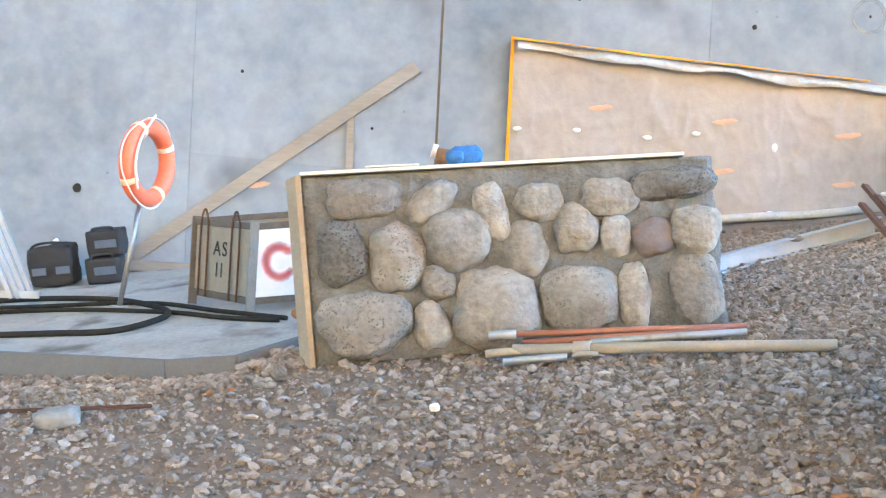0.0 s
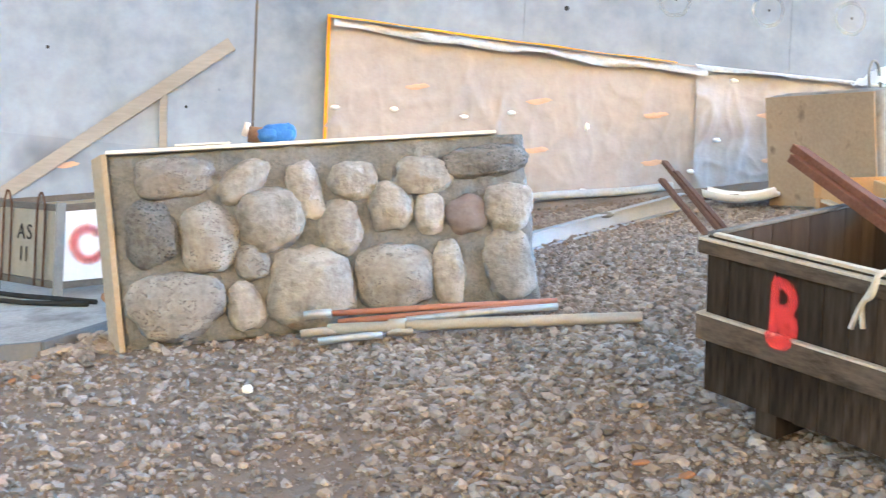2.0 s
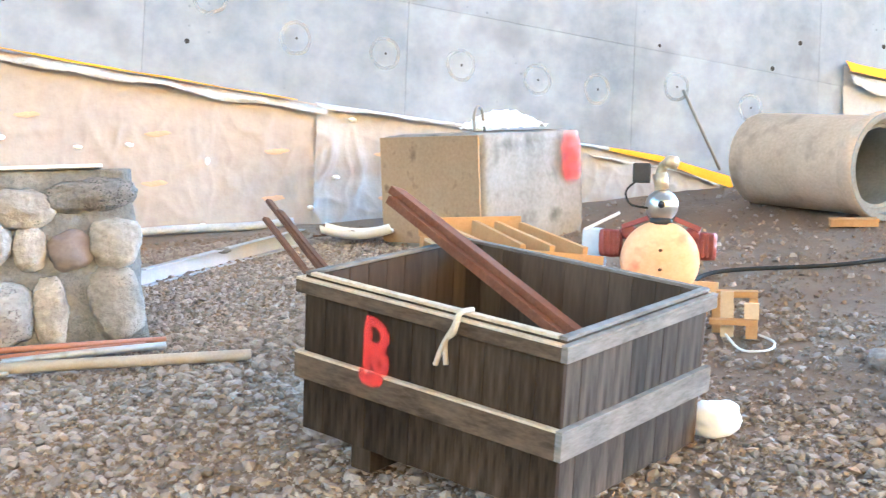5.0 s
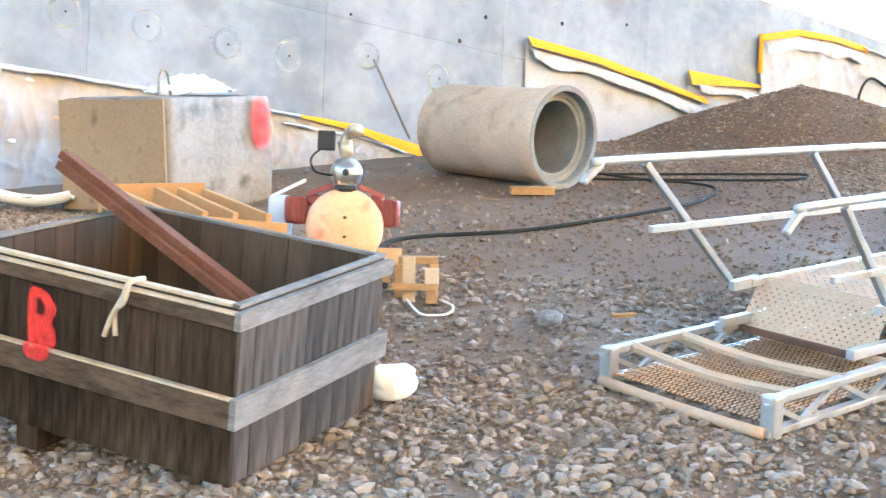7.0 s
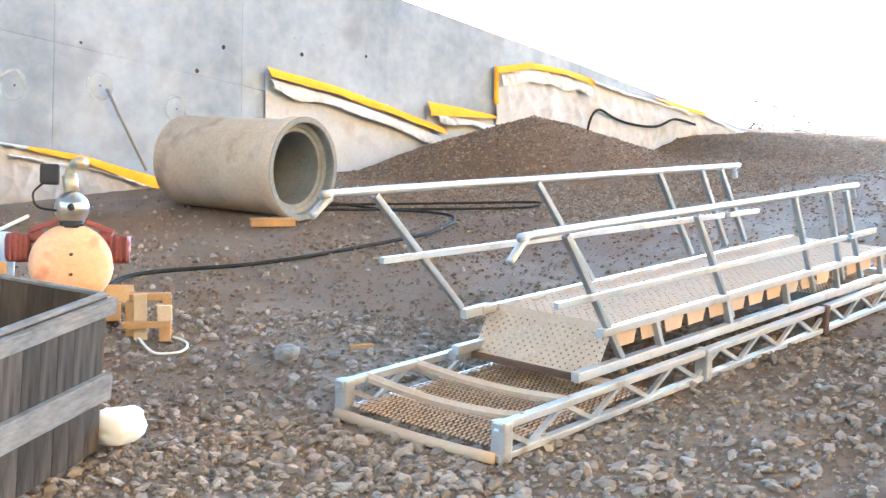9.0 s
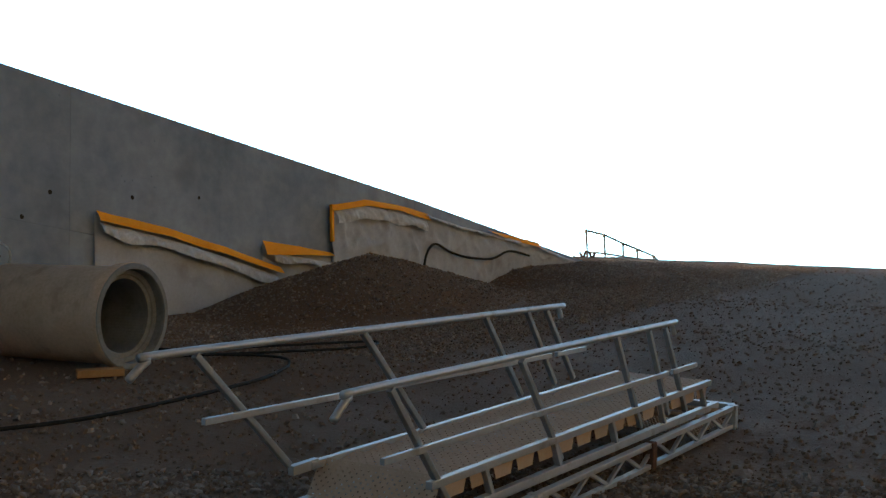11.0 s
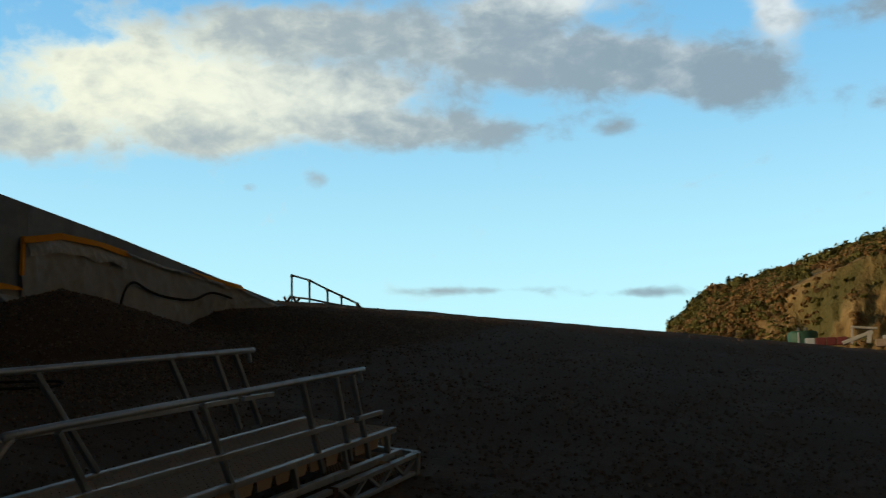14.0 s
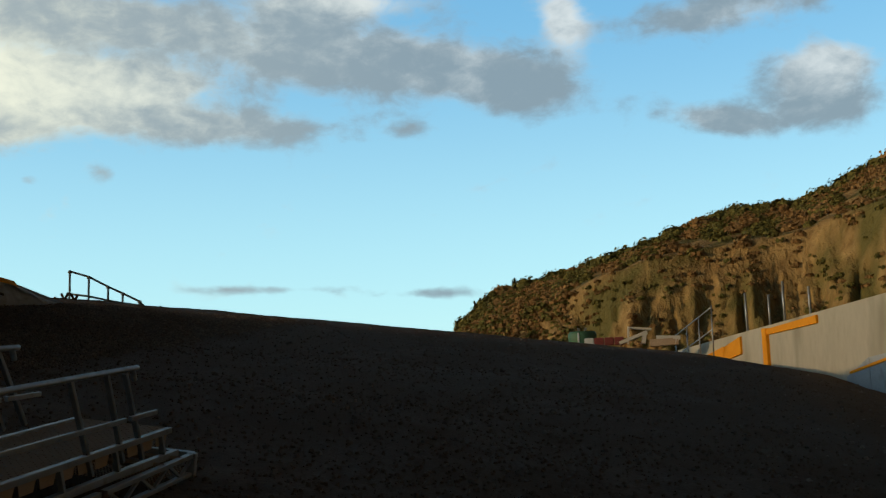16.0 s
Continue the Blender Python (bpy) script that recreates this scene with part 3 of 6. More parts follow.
pebbles("gravel", "grey and buff loose gravel stones", PEBBLE, 20000, spread_near, (0.022, 0.078), 1, 1)
pebbles("gravel", "small grey gravel chips", PEBBLE, 42000, spread_near, (0.010, 0.030), 0, 6)
pebbles("gravel", "brown earthy gravel chips", EARTHSTONE, 26000, spread_near, (0.010, 0.040), 0, 2)
pebbles("gravel", "grey loose gravel farther up the ramp", PEBBLE, 6000, spread_far, (0.016, 0.07), 0, 3)
pebbles("gravel", "brown stones on the ramp", EARTHSTONE, 34000, spread_far, (0.012, 0.05), 0, 4)
pebbles("gravel", "dark crushed stone on the heaps", PEBBLE, 30000, spread_heap, (0.016, 0.05), 0, 5)


def spread_bank(rng):
    x, y = rng.uniform(1.5, 4.6), rng.uniform(6.9, 10.9)
    if x - 1.5 < 0.25 * (y - 8.5) or rng.random() < 0.5 * max(0, x - 3.4):
        return None, None
    return x, y


pebbles("gravel", "dense grey crushed gravel along the wall foot", PEBBLE, 13000, spread_bank, (0.02, 0.066), 0, 7)


def spread_round(rng):
    x, y = rng.uniform(-7, 6), rng.uniform(-8, 5.5)
    r, a = math.hypot(x, y), math.degrees(math.atan2(x, y))
    if (r > 3.6 and -24 < a < 108) or rng.random() < 0.6 * max(0, min(1, earthy(x, y) + 0.2)):
        return None, None
    return x, y


pebbles("gravel", "scattered gravel stones on the earth", PEBBLE, 16000, spread_round, (0.012, 0.06), 0, 10)


def spread_rubble(rng):
    return rng.normal(-1.05, 0.24), rng.normal(7.72, 0.14)


pebbles("rubble", "broken grey rubble stones by the slab edge", PEBBLE, 110, spread_rubble, (0.045, 0.13), 2, 8)



def spread_kerb(rng):
    f = rng.random()
    return -3.3 + 2.1 * f + rng.normal(0, 0.08), 8.50 - 0.92 * f - abs(rng.normal(0, 0.16))


pebbles("rubble", "crushed grey stones along the slab kerb", PEBBLE, 700, spread_kerb, (0.025, 0.085), 1, 9)

# ---- tall concrete wall ----
WY, WK = 11.896, -0.03285            # wall face: y = WY + WK * x


def on_wall(x, z, off=0.0):
    return Vector((x, WY + WK * x - off, z))


def wall_top(x):
    return 6.76 - 0.0685 * x if x < 18.3 else 5.506 - 0.088 * (x - 18.3)


WALLM = axes_pose((0, WY, 0), (1, WK, 0), (0, 0, 1))   # local x along the wall, y up, z towards the site


def tall_wall():
    bm = bmesh.new()
    xs = (-16, 18, 27)
    prev = None
    for x in xs:
        ring = [bm.verts.new((x, WY + WK * x + d, z)) for d, z in ((0.012, -3.0), (0.012, wall_top(x)), (0.6, wall_top(x)), (0.6, -3.0))]
        if prev:
            for k in range(4):
                bm.faces.new((prev[k], prev[(k + 1) % 4], ring[(k + 1) % 4], ring[k]))
        else:
            bm.faces.new(ring)
        prev = ring
    bm.faces.new(prev[::-1])
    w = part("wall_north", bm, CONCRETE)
    tagged(w, "tall pale grey cast concrete retaining wall", "wall", kind="structure")
    cols = (-16, -12.3, -9.8, -7.4, -4.95, -2.53, -0.13, 2.48, 5.2, 7.97, 10.6, 13.2, 15.8, 18.0, 20.6, 23.2, 27)
    rows = (-3.2, -0.3, 2.30, 4.85)

    def line(c, x):
        return c - 0.055 * (x + 1)
    for a, b in zip(cols, cols[1:]):
        g0 = 0.026 if abs(a + 0.13) < 0.01 else 0.002
        for i in range(len(rows)):
            lo = [line(rows[i], x) for x in (a, b)]
            hi = [line(rows[i + 1], x) for x in (a, b)] if i + 1 < len(rows) else [wall_top(x) for x in (a, b)]
            hi = [min(h, wall_top(x)) for h, x in zip(hi, (a, b))]
            if min(h - l for h, l in zip(hi, lo)) < 0.05 or max(hi) < SX * a + 0.9:
                continue
            bm = bmesh.new()
            q = ((a + g0, lo[0] + 0.0015), (b - 0.002, lo[1] + 0.0015), (b - 0.002, hi[1] - 0.0015), (a + g0, hi[0] - 0.0015))
            dep = noise.random() * 0.004
            f = [bm.verts.new(on_wall(x, z, dep)) for x, z in q]
            k = [bm.verts.new(on_wall(x, z, -0.011)) for x, z in q]
            bm.faces.new(f)
            for j in range(4):
                bm.faces.new((f[j], k[j], k[(j + 1) % 4], f[(j + 1) % 4]))
            part("panel", bm, CONCRETE, w)
    return w


WALL = tall_wall()
# dark strip put in the wide joint in place of its shade
bm = bmesh.new()
bar(bm, on_wall(-0.117, -0.3, -0.006), on_wall(-0.117, 6.74, -0.006), 0.024, 0.012, (0, 1, 0))
part("joint_seal", bm, CAGESTEEL, WALL, "dark strip for the shade in the wall joint")


def disc(bm, c, r, n=20, r_in=0.0, wob=0.0, seed=0.0):
    """A flat disc or ring on the wall's face."""
    outer, inner = [], []
    for k in range(n):
        q = 2 * math.pi * k / n
        e = 1 + wob * noise.noise(Vector((math.cos(q), math.sin(q), seed)) * 1.5)
        outer.append(bm.verts.new(on_wall(c[0] + r * e * math.cos(q), c[1] + r * e * math.sin(q), c[2])))
        if r_in:
            inner.append(bm.verts.new(on_wall(c[0] + r_in * e * math.cos(q), c[1] + r_in * e * math.sin(q), c[2])))
    if not r_in:
        bm.faces.new(outer)
    else:
        for k in range(n):
            bm.faces.new((outer[k], outer[(k + 1) % n], inner[(k + 1) % n], inner[k]))
    return bm


PATCH = surf("pale_patch", (0.36, 0.405, 0.45), (0.48, 0.53, 0.575), scale=9, fine=30, bump=0.1, contrast=0.2)
PATCH.node_tree.nodes["Principled BSDF"].inputs["Alpha"].default_value = 0.4
# tie holes are flat discs, their inner shade put into the dark colour
DARKHOLE = surf("hole_shade", (0.02, 0.02, 0.02), (0.05, 0.05, 0.05))
for i, (x, z) in enumerate(((3.99, 4.0), (4.95, 3.95), (5.82, 3.92), (6.74, 3.85), (7.5, 3.82), (8.55, 3.95), (3.1, 4.3), (9.6, 3.8))):
    part("patch_ring", disc(bmesh.new(), (x, z, 0.0048), 0.175, 30, 0.135, 0.08, i), PATCH, WALL)
    part("tie_hole", disc(bmesh.new(), (x + 0.01, z, 0.0055), 0.014, 10, 0, 0.4, i), DARKHOLE, WALL)
for i, (x, z, r) in enumerate(((-3.63, 1.98, 0.045), (-2.05, 3.2, 0.018), (-0.75, 2.7, 0.015), (1.2, 4.05, 0.02), (2.9, 3.85, 0.025), (8.3, 4.4, 0.02), (9.9, 4.3, 0.03), (10.3, 4.65, 0.03), (11.6, 4.75, 0.03), (12.8, 4.9, 0.025))):
    part("tie_hole", disc(bmesh.new(), (x, z, 0.007), r, 16, 0, 0.12, i), DARKHOLE, WALL)


# ---- membranes on the wall ----
def crumple(x, z, seed):
    """Sharp creases between slack swells."""
    a = (1 - abs(noise.noise(Vector((x * 0.9 + z * 0.5, z * 0.55 - x * 0.25, seed))))) ** 7
    b = (1 - abs(noise.noise(Vector((x * 1.9 - z * 0.9, z * 1.5 + x * 0.6, seed + 4))))) ** 8
    c = (1 - abs(noise.noise(Vector((x * 4.2, z * 2.6 + x * 1.3, seed + 9))))) ** 8
    return 0.5 * a + 0.38 * b + 0.16 * c + 0.5 * noise.noise(Vector((x * 0.8, z * 0.9, seed + 2))) + 0.25 * noise.noise(Vector((x * 3, z * 3, seed)))


def sheet(bm, cols, rows, shape, off=0.02, crease=0.03, seed=0.0, freq=1.2, flare=0.0):
    """A creased sheet on the wall: shape(u) gives x, lower z, upper z."""
    g = []
    for i in range(cols + 1):
        u = i / cols
        x, lo, hi = shape(u)
        line = []
        for j in range(rows + 1):
            v = j / rows
            z = lo + (hi - lo) * v
            w = crumple(x * freq, z * freq, seed)
            line.append(bm.verts.new(on_wall(x, z, off + flare * (1 - v) * (0.7 + 0.6 * noise.noise(Vector((x * 1.3, seed, 1)))) + crease * (w + 0.5) * (0.35 + 0.65 * math.sin(math.pi * min(1, max(0, v * 0.9 + 0.05)))))))
        g.append(line)
    for i in range(cols):
        for j in range(rows):
            bm.faces.new((g[i][j], g[i + 1][j], g[i + 1][j + 1], g[i][j + 1]))
    return bm


def interp(x, table):
    for (a, p), (b, q) in zip(table, table[1:]):
        if x <= b:
            return p + (q - p) * max(0.0, (x - a) / (b - a))
    return table[-1][1]


def membrane(label, x0, x1, top, material, drop=0.12, strips=(), flaps=(), cols=90, seed=0.0, crease=0.03, rows=40):
    t = thing("membrane", I4, label, "membrane", "membranes on the wall")
    part("sheet", sheet(bmesh.new(), cols, rows, lambda u: (x0 + (x1 - x0) * u, rise(x0 + (x1 - x0) * u, 11.2) - drop, interp(x0 + (x1 - x0) * u, top) - 0.01), 0.02, crease, seed), material, t, smooth=True)
    for a, b, w0, w1, lift in strips:
        def shape(u, a=a, b=b, w0=w0, w1=w1, lift=lift):
            x = a + (b - a) * u
            z = interp(x, top) + lift
            return x, z - (w0 + (w1 - w0) * u), z + 0.012 * noise.noise(Vector((x * 2, 0, seed)))
        part("edge_strip", sheet(bmesh.new(), 30, 3, shape, 0.05, 0.02, seed + 3, 1.2, 0.11), YELLOW, t, "yellow edge strip")
    for a, b, up, w in flaps:
        def fold(u, a=a, b=b, up=up, w=w):
            x = a + (b - a) * u
            z = interp(x, top) - up
            return x, z - w * (0.75 + 0.5 * noise.noise(Vector((x * 1.7, 3, seed)))), z
        part("flap", sheet(bmesh.new(), 120, 8, fold, 0.045, 0.06, seed + 6, 3.2, 0.10), FLAP, t, "crumpled pale folded flap", smooth=True)
    return t


TOP1 = ((0.58, 3.65), (2.35, 3.50), (4.15, 3.37), (5.9, 3.28), (7.45, 3.19), (8.3, 3.14), (9.3, 2.96))
m1 = membrane("tan creased membrane sheet pinned to the wall", 0.56, 4.3, TOP1, TARP, 0.1, ((0.57, 4.0, 0.035, 0.022, 0.0),), ((0.62, 4.3, 0.035, 0.12),), 190, 1.0, 0.045, 70)
membrane("pale wrinkled membrane sheet hung along the wall", 4.22, 9.3, TOP1, TARPPALE, 0.1, ((7.6, 9.3, 0.05, 0.15, 0.0),), ((4.2, 7.6, 0.0, 0.07), (7.4, 9.1, 0.12, 0.05)), 260, 5.0, 0.075, 70)
side = bmesh.new()
bar(side, on_wall(0.575, 1.6, 0.05), on_wall(0.575, 3.65, 0.05), 0.03, 0.03, (0, 1, 0))
part("edge_strip", side, YELLOW, m1, "yellow edge strip")
TOP2 = ((10.96, 4.46), (12.2, 4.36), (13.3, 4.20), (14.36, 4.02))
membrane("grey membrane with a slanting yellow edge", 10.96, 14.4, TOP2, TARPGREY, 0.1, ((10.96, 14.4, 0.14, 0.11, 0.04),), ((11.0, 14.3, 0.11, 0.21),), 60, 12.0, 0.03)
TOP2B = ((14.02, 4.40), (15.0, 4.38), (15.62, 4.36))
membrane("short grey membrane with yellow edge", 14.05, 15.62, TOP2B, TARPGREY, 0.1, ((14.03, 15.6, 0.22, 0.06, 0.02),), ((14.2, 15.6, 0.14, 0.16),), 40, 19.0, 0.03)
TOP3 = ((15.6, 5.10), (16.5, 5.31), (17.4, 5.33), (18.3, 5.28), (19.4, 5.2), (20.5, 5.17), (21.3, 5.14), (22.2, 5.12), (23.2, 4.98), (24.6, 4.86))
m3 = membrane("grey billowing membrane above a heap of fill", 15.6, 24.6, TOP3, TARPGREY, 0.2, ((15.58, 18.3, 0.10, 0.13, 0.03), (20.3, 22.2, 0.07, 0.13, 0.06)), ((15.7, 18.2, 0.08, 0.28), (18.2, 21.0, 0.0, 0.10), (21.0, 24.4, 0.0, 0.12)), 200, 26.0, 0.10)
side = bmesh.new()
bar(side, on_wall(15.6, 4.55, 0.09), on_wall(15.6, 5.14, 0.09), 0.05, 0.05, (0, 1, 0))
part("edge_strip", side, YELLOW, m3, "yellow edge strip")
WASHER = surf("white_pin_washer", (0.80, 0.79, 0.76), (0.93, 0.92, 0.90))
for i, (x, z) in enumerate(((0.66, 2.76), (1.23, 2.77), (1.91, 2.73), (2.38, 2.79), (3.13, 2.69), (4.45, 2.62), (4.6, 3.22), (5.2, 2.7), (3.12, 2.06), (4.2, 2.3), (5.3, 3.0))):
    bm = bmesh.new()
    lump(bm, 0.085 if i != 4 else 0.05, 0.04, 0.045 if i != 4 else 0.085, Matrix.Translation(on_wall(x, z, 0.085)), 2, 0.2, 2, i)
    part("pin_washer", bm, WASHER, m1, "white pin washer", True)
for i, (x, z) in enumerate(((1.46, 3.0), (2.66, 2.92), (3.84, 2.84), (2.65, 2.44), (3.82, 2.37), (-1.83, 2.1), (5.0, 2.9), (5.05, 2.45))):
    bm = bmesh.new()
    for k in range(3):
        lump(bm, 0.17 - 0.03 * k, 0.006, 0.045, Matrix.Translation(on_wall(x + 0.05 * (k - 1), z + 0.012 * (k - 1), 0.078 if i != 5 else 0.008)), 2, 0.5, 2.5, i + k * 7)
    part("paint_mark", bm, ORANGEMARK, m1 if i != 5 else WALL, "orange spray mark")
bm = bmesh.new()
sweep(bm, [on_wall(x, SX * x + 1.585 + 0.02 * math.sin(3 * x), 0.14 + 0.02 * math.sin(5 * x)) for x in (2.0 + 0.2 * i for i in range(11))], 0.04, 10)
solo("sheet_roll", bm, FLAP, "rolled pale membrane lying along the wall foot", "roll", smooth=True)


# ---- stone-faced sample panel ----
PANEL = axes_pose((-0.74, 7.43, 0.865), (2.55, 0.07, 0.345), (-0.17, 0.075, 1.16))   # local x along, y up, z towards the viewer


def stone_panel():
    W, H, D, DIP = 2.55, 1.17, 0.16, 0.066      # the top edge dips along its length
    t = thing("sample_wall", PANEL, "sample wall of river stones in grey mortar, propped on edge", "stone wall")
    bm = bmesh.new()
    nx, ny = 120, 56
    g = []
    for i in range(nx + 1):
        col = []
        for j in range(ny + 1):
            x, y = W * i / nx, H * j / ny * (1 - DIP * i / nx)
            e = min(x, W - x, y, H - y) / 0.05
            z = 0.022 * noise.noise(Vector((x * 6, y * 6, 2))) + 0.02 * noise.noise(Vector((x * 17, y * 17, 5)))
            edge = 0.02 * noise.noise(Vector((x * 6, y * 6, 9))) if i == nx else 0.0
            col.append(bm.verts.new((x + edge, y, z - 0.02 * max(0, 1 - e))))
        g.append(col)
    for i in range(nx):
        for j in range(ny):
            bm.faces.new((g[i][j], g[i + 1][j], g[i + 1][j + 1], g[i][j + 1]))
    rim = [g[i][0] for i in range(nx + 1)] + [g[nx][j] for j in range(1, ny + 1)] + [g[i][ny] for i in range(nx - 1, -1, -1)] + [g[0][j] for j in range(ny - 1, 0, -1)]
    back = [bm.verts.new((v.co.x, v.co.y, -D)) for v in rim]
    for k in range(len(rim)):
        bm.faces.new((rim[k], back[k], back[(k + 1) % len(rim)], rim[(k + 1) % len(rim)]))
    bm.faces.new(back)
    part("mortar_bed", bm, MORTAR, t, "grey rough mortar bed", True)
    upper = ((0.38, 1.02, 0.48, 0.25, 0), (0.79, 0.97, 0.34, 0.19, 34), (1.15, 0.90, 0.20, 0.37, 10), (1.45, 0.93, 0.29, 0.23, 0), (1.89, 0.93, 0.37, 0.23, -8), (0.55, 0.65, 0.33, 0.42, 0), (0.91, 0.73, 0.38, 0.38, 0),
             (1.35, 0.64, 0.26, 0.33, 0), (1.66, 0.75, 0.27, 0.31, 10), (1.9, 0.69, 0.19, 0.27, 0), (2.4, 0.69, 0.30, 0.31, 0))
    lower = ((0.79, 0.46, 0.21, 0.22, 0), (0.32, 0.24, 0.57, 0.41, 0), (0.72, 0.20, 0.22, 0.31, 8), (1.13, 0.27, 0.53, 0.50, -6), (1.66, 0.29, 0.49, 0.42, 0), (1.99, 0.29, 0.20, 0.42, 6), (2.38, 0.29, 0.31, 0.45, 0))
    other = ((2.30, 1.0, 0.52, 0.21, 2, DARKSTONE), (0.21, 0.69, 0.28, 0.36, 8, DARKSTONE), (2.14, 0.65, 0.26, 0.24, 0, REDSTONE))
    for k, (x, y, w, h, a, mat) in enumerate([(*s, PITSTONE if s[:2] in ((1.66, 0.29), (0.79, 0.46), (0.32, 0.24), (0.55, 0.65), (0.38, 1.02)) else STONE) for s in upper + lower] + list(other)):
        bm = bmesh.new()
        lump(bm, w * 1.07, h * 1.05, min(w, h) * 0.55 + 0.05, Matrix.Rotation(radians(a), 4, "Z"), 4, 0.34 if mat is DARKSTONE else 0.25, 1.15, 3.7 * k + 1.3, 0.12)
        part("stone", bm, mat, t, "dark pitted lava stone" if mat is DARKSTONE else "reddish stone" if mat is REDSTONE else "pitted grey stone" if mat is PITSTONE else "", True, Matrix.Translation((x, y * (1 - DIP * x / W), 0.0)))
    bm = bmesh.new()
    splay = [bm.verts.new(v) for y in (-0.005, H + 0.012) for v in ((0.0, y, 0.02), (-0.034, y, 0.012), (-0.115, y, -D - 0.06), (0.0, y, -D - 0.06))]
    bm.faces.new(splay[:4])
    bm.faces.new(splay[4:][::-1])
    for k in range(4):
        bm.faces.new((splay[k], splay[4 + k], splay[4 + (k + 1) % 4], splay[(k + 1) % 4]))
    bmesh.ops.bevel(bm, geom=list(bm.edges), offset=0.004, segments=2, profile=0.6, affect="EDGES")
    part("side_board", bm, PLY, t, "pale timber side board")
    bm = bmesh.new()
    box(bm, W * 0.93, 0.022, D + 0.05, Matrix.Translation((W * 0.465, H + 0.018 - H * DIP * 0.465, -D - 0.01)) @ Matrix.Rotation(-math.atan(H * DIP / W), 4, "Z"), 0.004)
    part("top_board", bm, WHITEBOARD, t, "pale timber top board")
    bm = bmesh.new()
    box(bm, 0.33, 0.012, 0.14, Matrix.Translation((0.57, H + 0.022, -0.10)) @ Matrix.Rotation(radians(-2), 4, "Z"), 0.002)
    part("loose_board", bm, WHITEBOARD, t)
    return t


stone_panel()


def glove():
    m = PANEL @ Matrix.Translation((0.98, 1.236, -0.04)) @ Matrix.Rotation(radians(-3), 4, "Z")
    t = thing("work_glove", m, "blue work glove with a brown cuff lying on the panel top", "glove")
    bm = bmesh.new()
    lump(bm, 0.20, 0.125, 0.13, Matrix.Translation((0.04, -0.012, 0)), 3, 0.3, 1.6, 4, 0.3)
    lump(bm, 0.13, 0.09, 0.08, Matrix.Translation((-0.02, -0.02, 0.04)), 3, 0.3, 1.9, 8, 0.2)
    lump(bm, 0.08, 0.12, 0.07, Matrix.Translation((0.115, -0.005, 0)), 3, 0.25, 1.9, 12, 0.2)
    part("mitt", bm, BLUE, t, "blue cloth mitt", True)
    bm = bmesh.new()
    sweep(bm, [(-0.05, -0.015, 0.0), (-0.09, -0.01, 0), (-0.135, -0.005, 0)], 0.05, 14)
    part("cuff", bm, LEATHER, t, "brown leather cuff", True)
    bm = bmesh.new()
    sweep(bm, [(-0.13, 0.02, 0.0), (-0.16, 0.03, 0.0)], 0.045, 14)
    part("lining", bm, ROPE, t, "pale woolly lining", True)


glove()


# ---- rods and tubes at the panel's foot ----
def rods():
    def tube(name, a, b, r, mat, label, seg=12, ha=0.0, hb=0.0):
        pa, pb = Vector((*a, rise(*a) + r + ha)), Vector((*b, rise(*b) + r + hb))
        bm = bmesh.new()
        sweep(bm, [pa, pa.lerp(pb, 0.5) + Vector((0, 0, 0.004)), pb], r, seg)
        return solo(name, bm, mat, label, "tube", group="tubes at the panel foot", smooth=True)
    tube("steel_tube", (0.44, 7.12), (2.17, 6.62), 0.033, TANPOLE, "long muddy steel tube lying on gravel", ha=0.03, hb=0.01)
    tube("steel_rod", (0.46, 7.28), (1.82, 7.22), 0.018, REDROD, "red oxide steel rod lying beside the panel", ha=0.1, hb=0.035)
    tube("steel_rod", (0.50, 7.22), (1.70, 7.20), 0.02, REDROD, "red oxide steel rod lying beside the panel", ha=0.055, hb=0.02)
    tube("aluminium_tube", (0.9, 7.17), (1.80, 7.12), 0.022, ALU, "bright aluminium tube on the gravel", ha=0.03, hb=0.02)
    tube("short_tube", (0.30, 7.26), (0.46, 7.24), 0.028, ALU, "short bright tube stub", ha=0.10, hb=0.10)
    tube("short_tube", (0.28, 7.12), (0.5, 7.1), 0.024, TANPOLE, "short muddy tube stub", ha=0.03, hb=0.03)
    tube("short_tube", (0.38, 7.02), (0.74, 6.96), 0.022, ALU, "bright tube stub on the gravel", ha=0.0, hb=0.01)
    c = ground_pose(0.83, 6.98, -16, 0.0)
    t = thing("tube_coupler", c, "muddy steel coupler ring on the gravel beside the tube", "coupler")
    bm = bmesh.new()
    lathe(bm, ((0.036, -0.05), (0.05, -0.05), (0.052, 0.05), (0.036, 0.05)), 16, Matrix.Translation((0, 0.03, 0.055)) @ Matrix.Rotation(radians(90), 4, "Y"))
    part("collar", bm, TANPOLE, t, smooth=True)
    bm = bmesh.new()
    sweep(bm, curve([(-0.04, -0.02, 0.03), (0.0, -0.05, 0.05), (0.06, -0.05, 0.05), (0.09, -0.01, 0.04)]), 0.014, 8)
    part("hook", bm, TANPOLE, t, smooth=True)


rods()


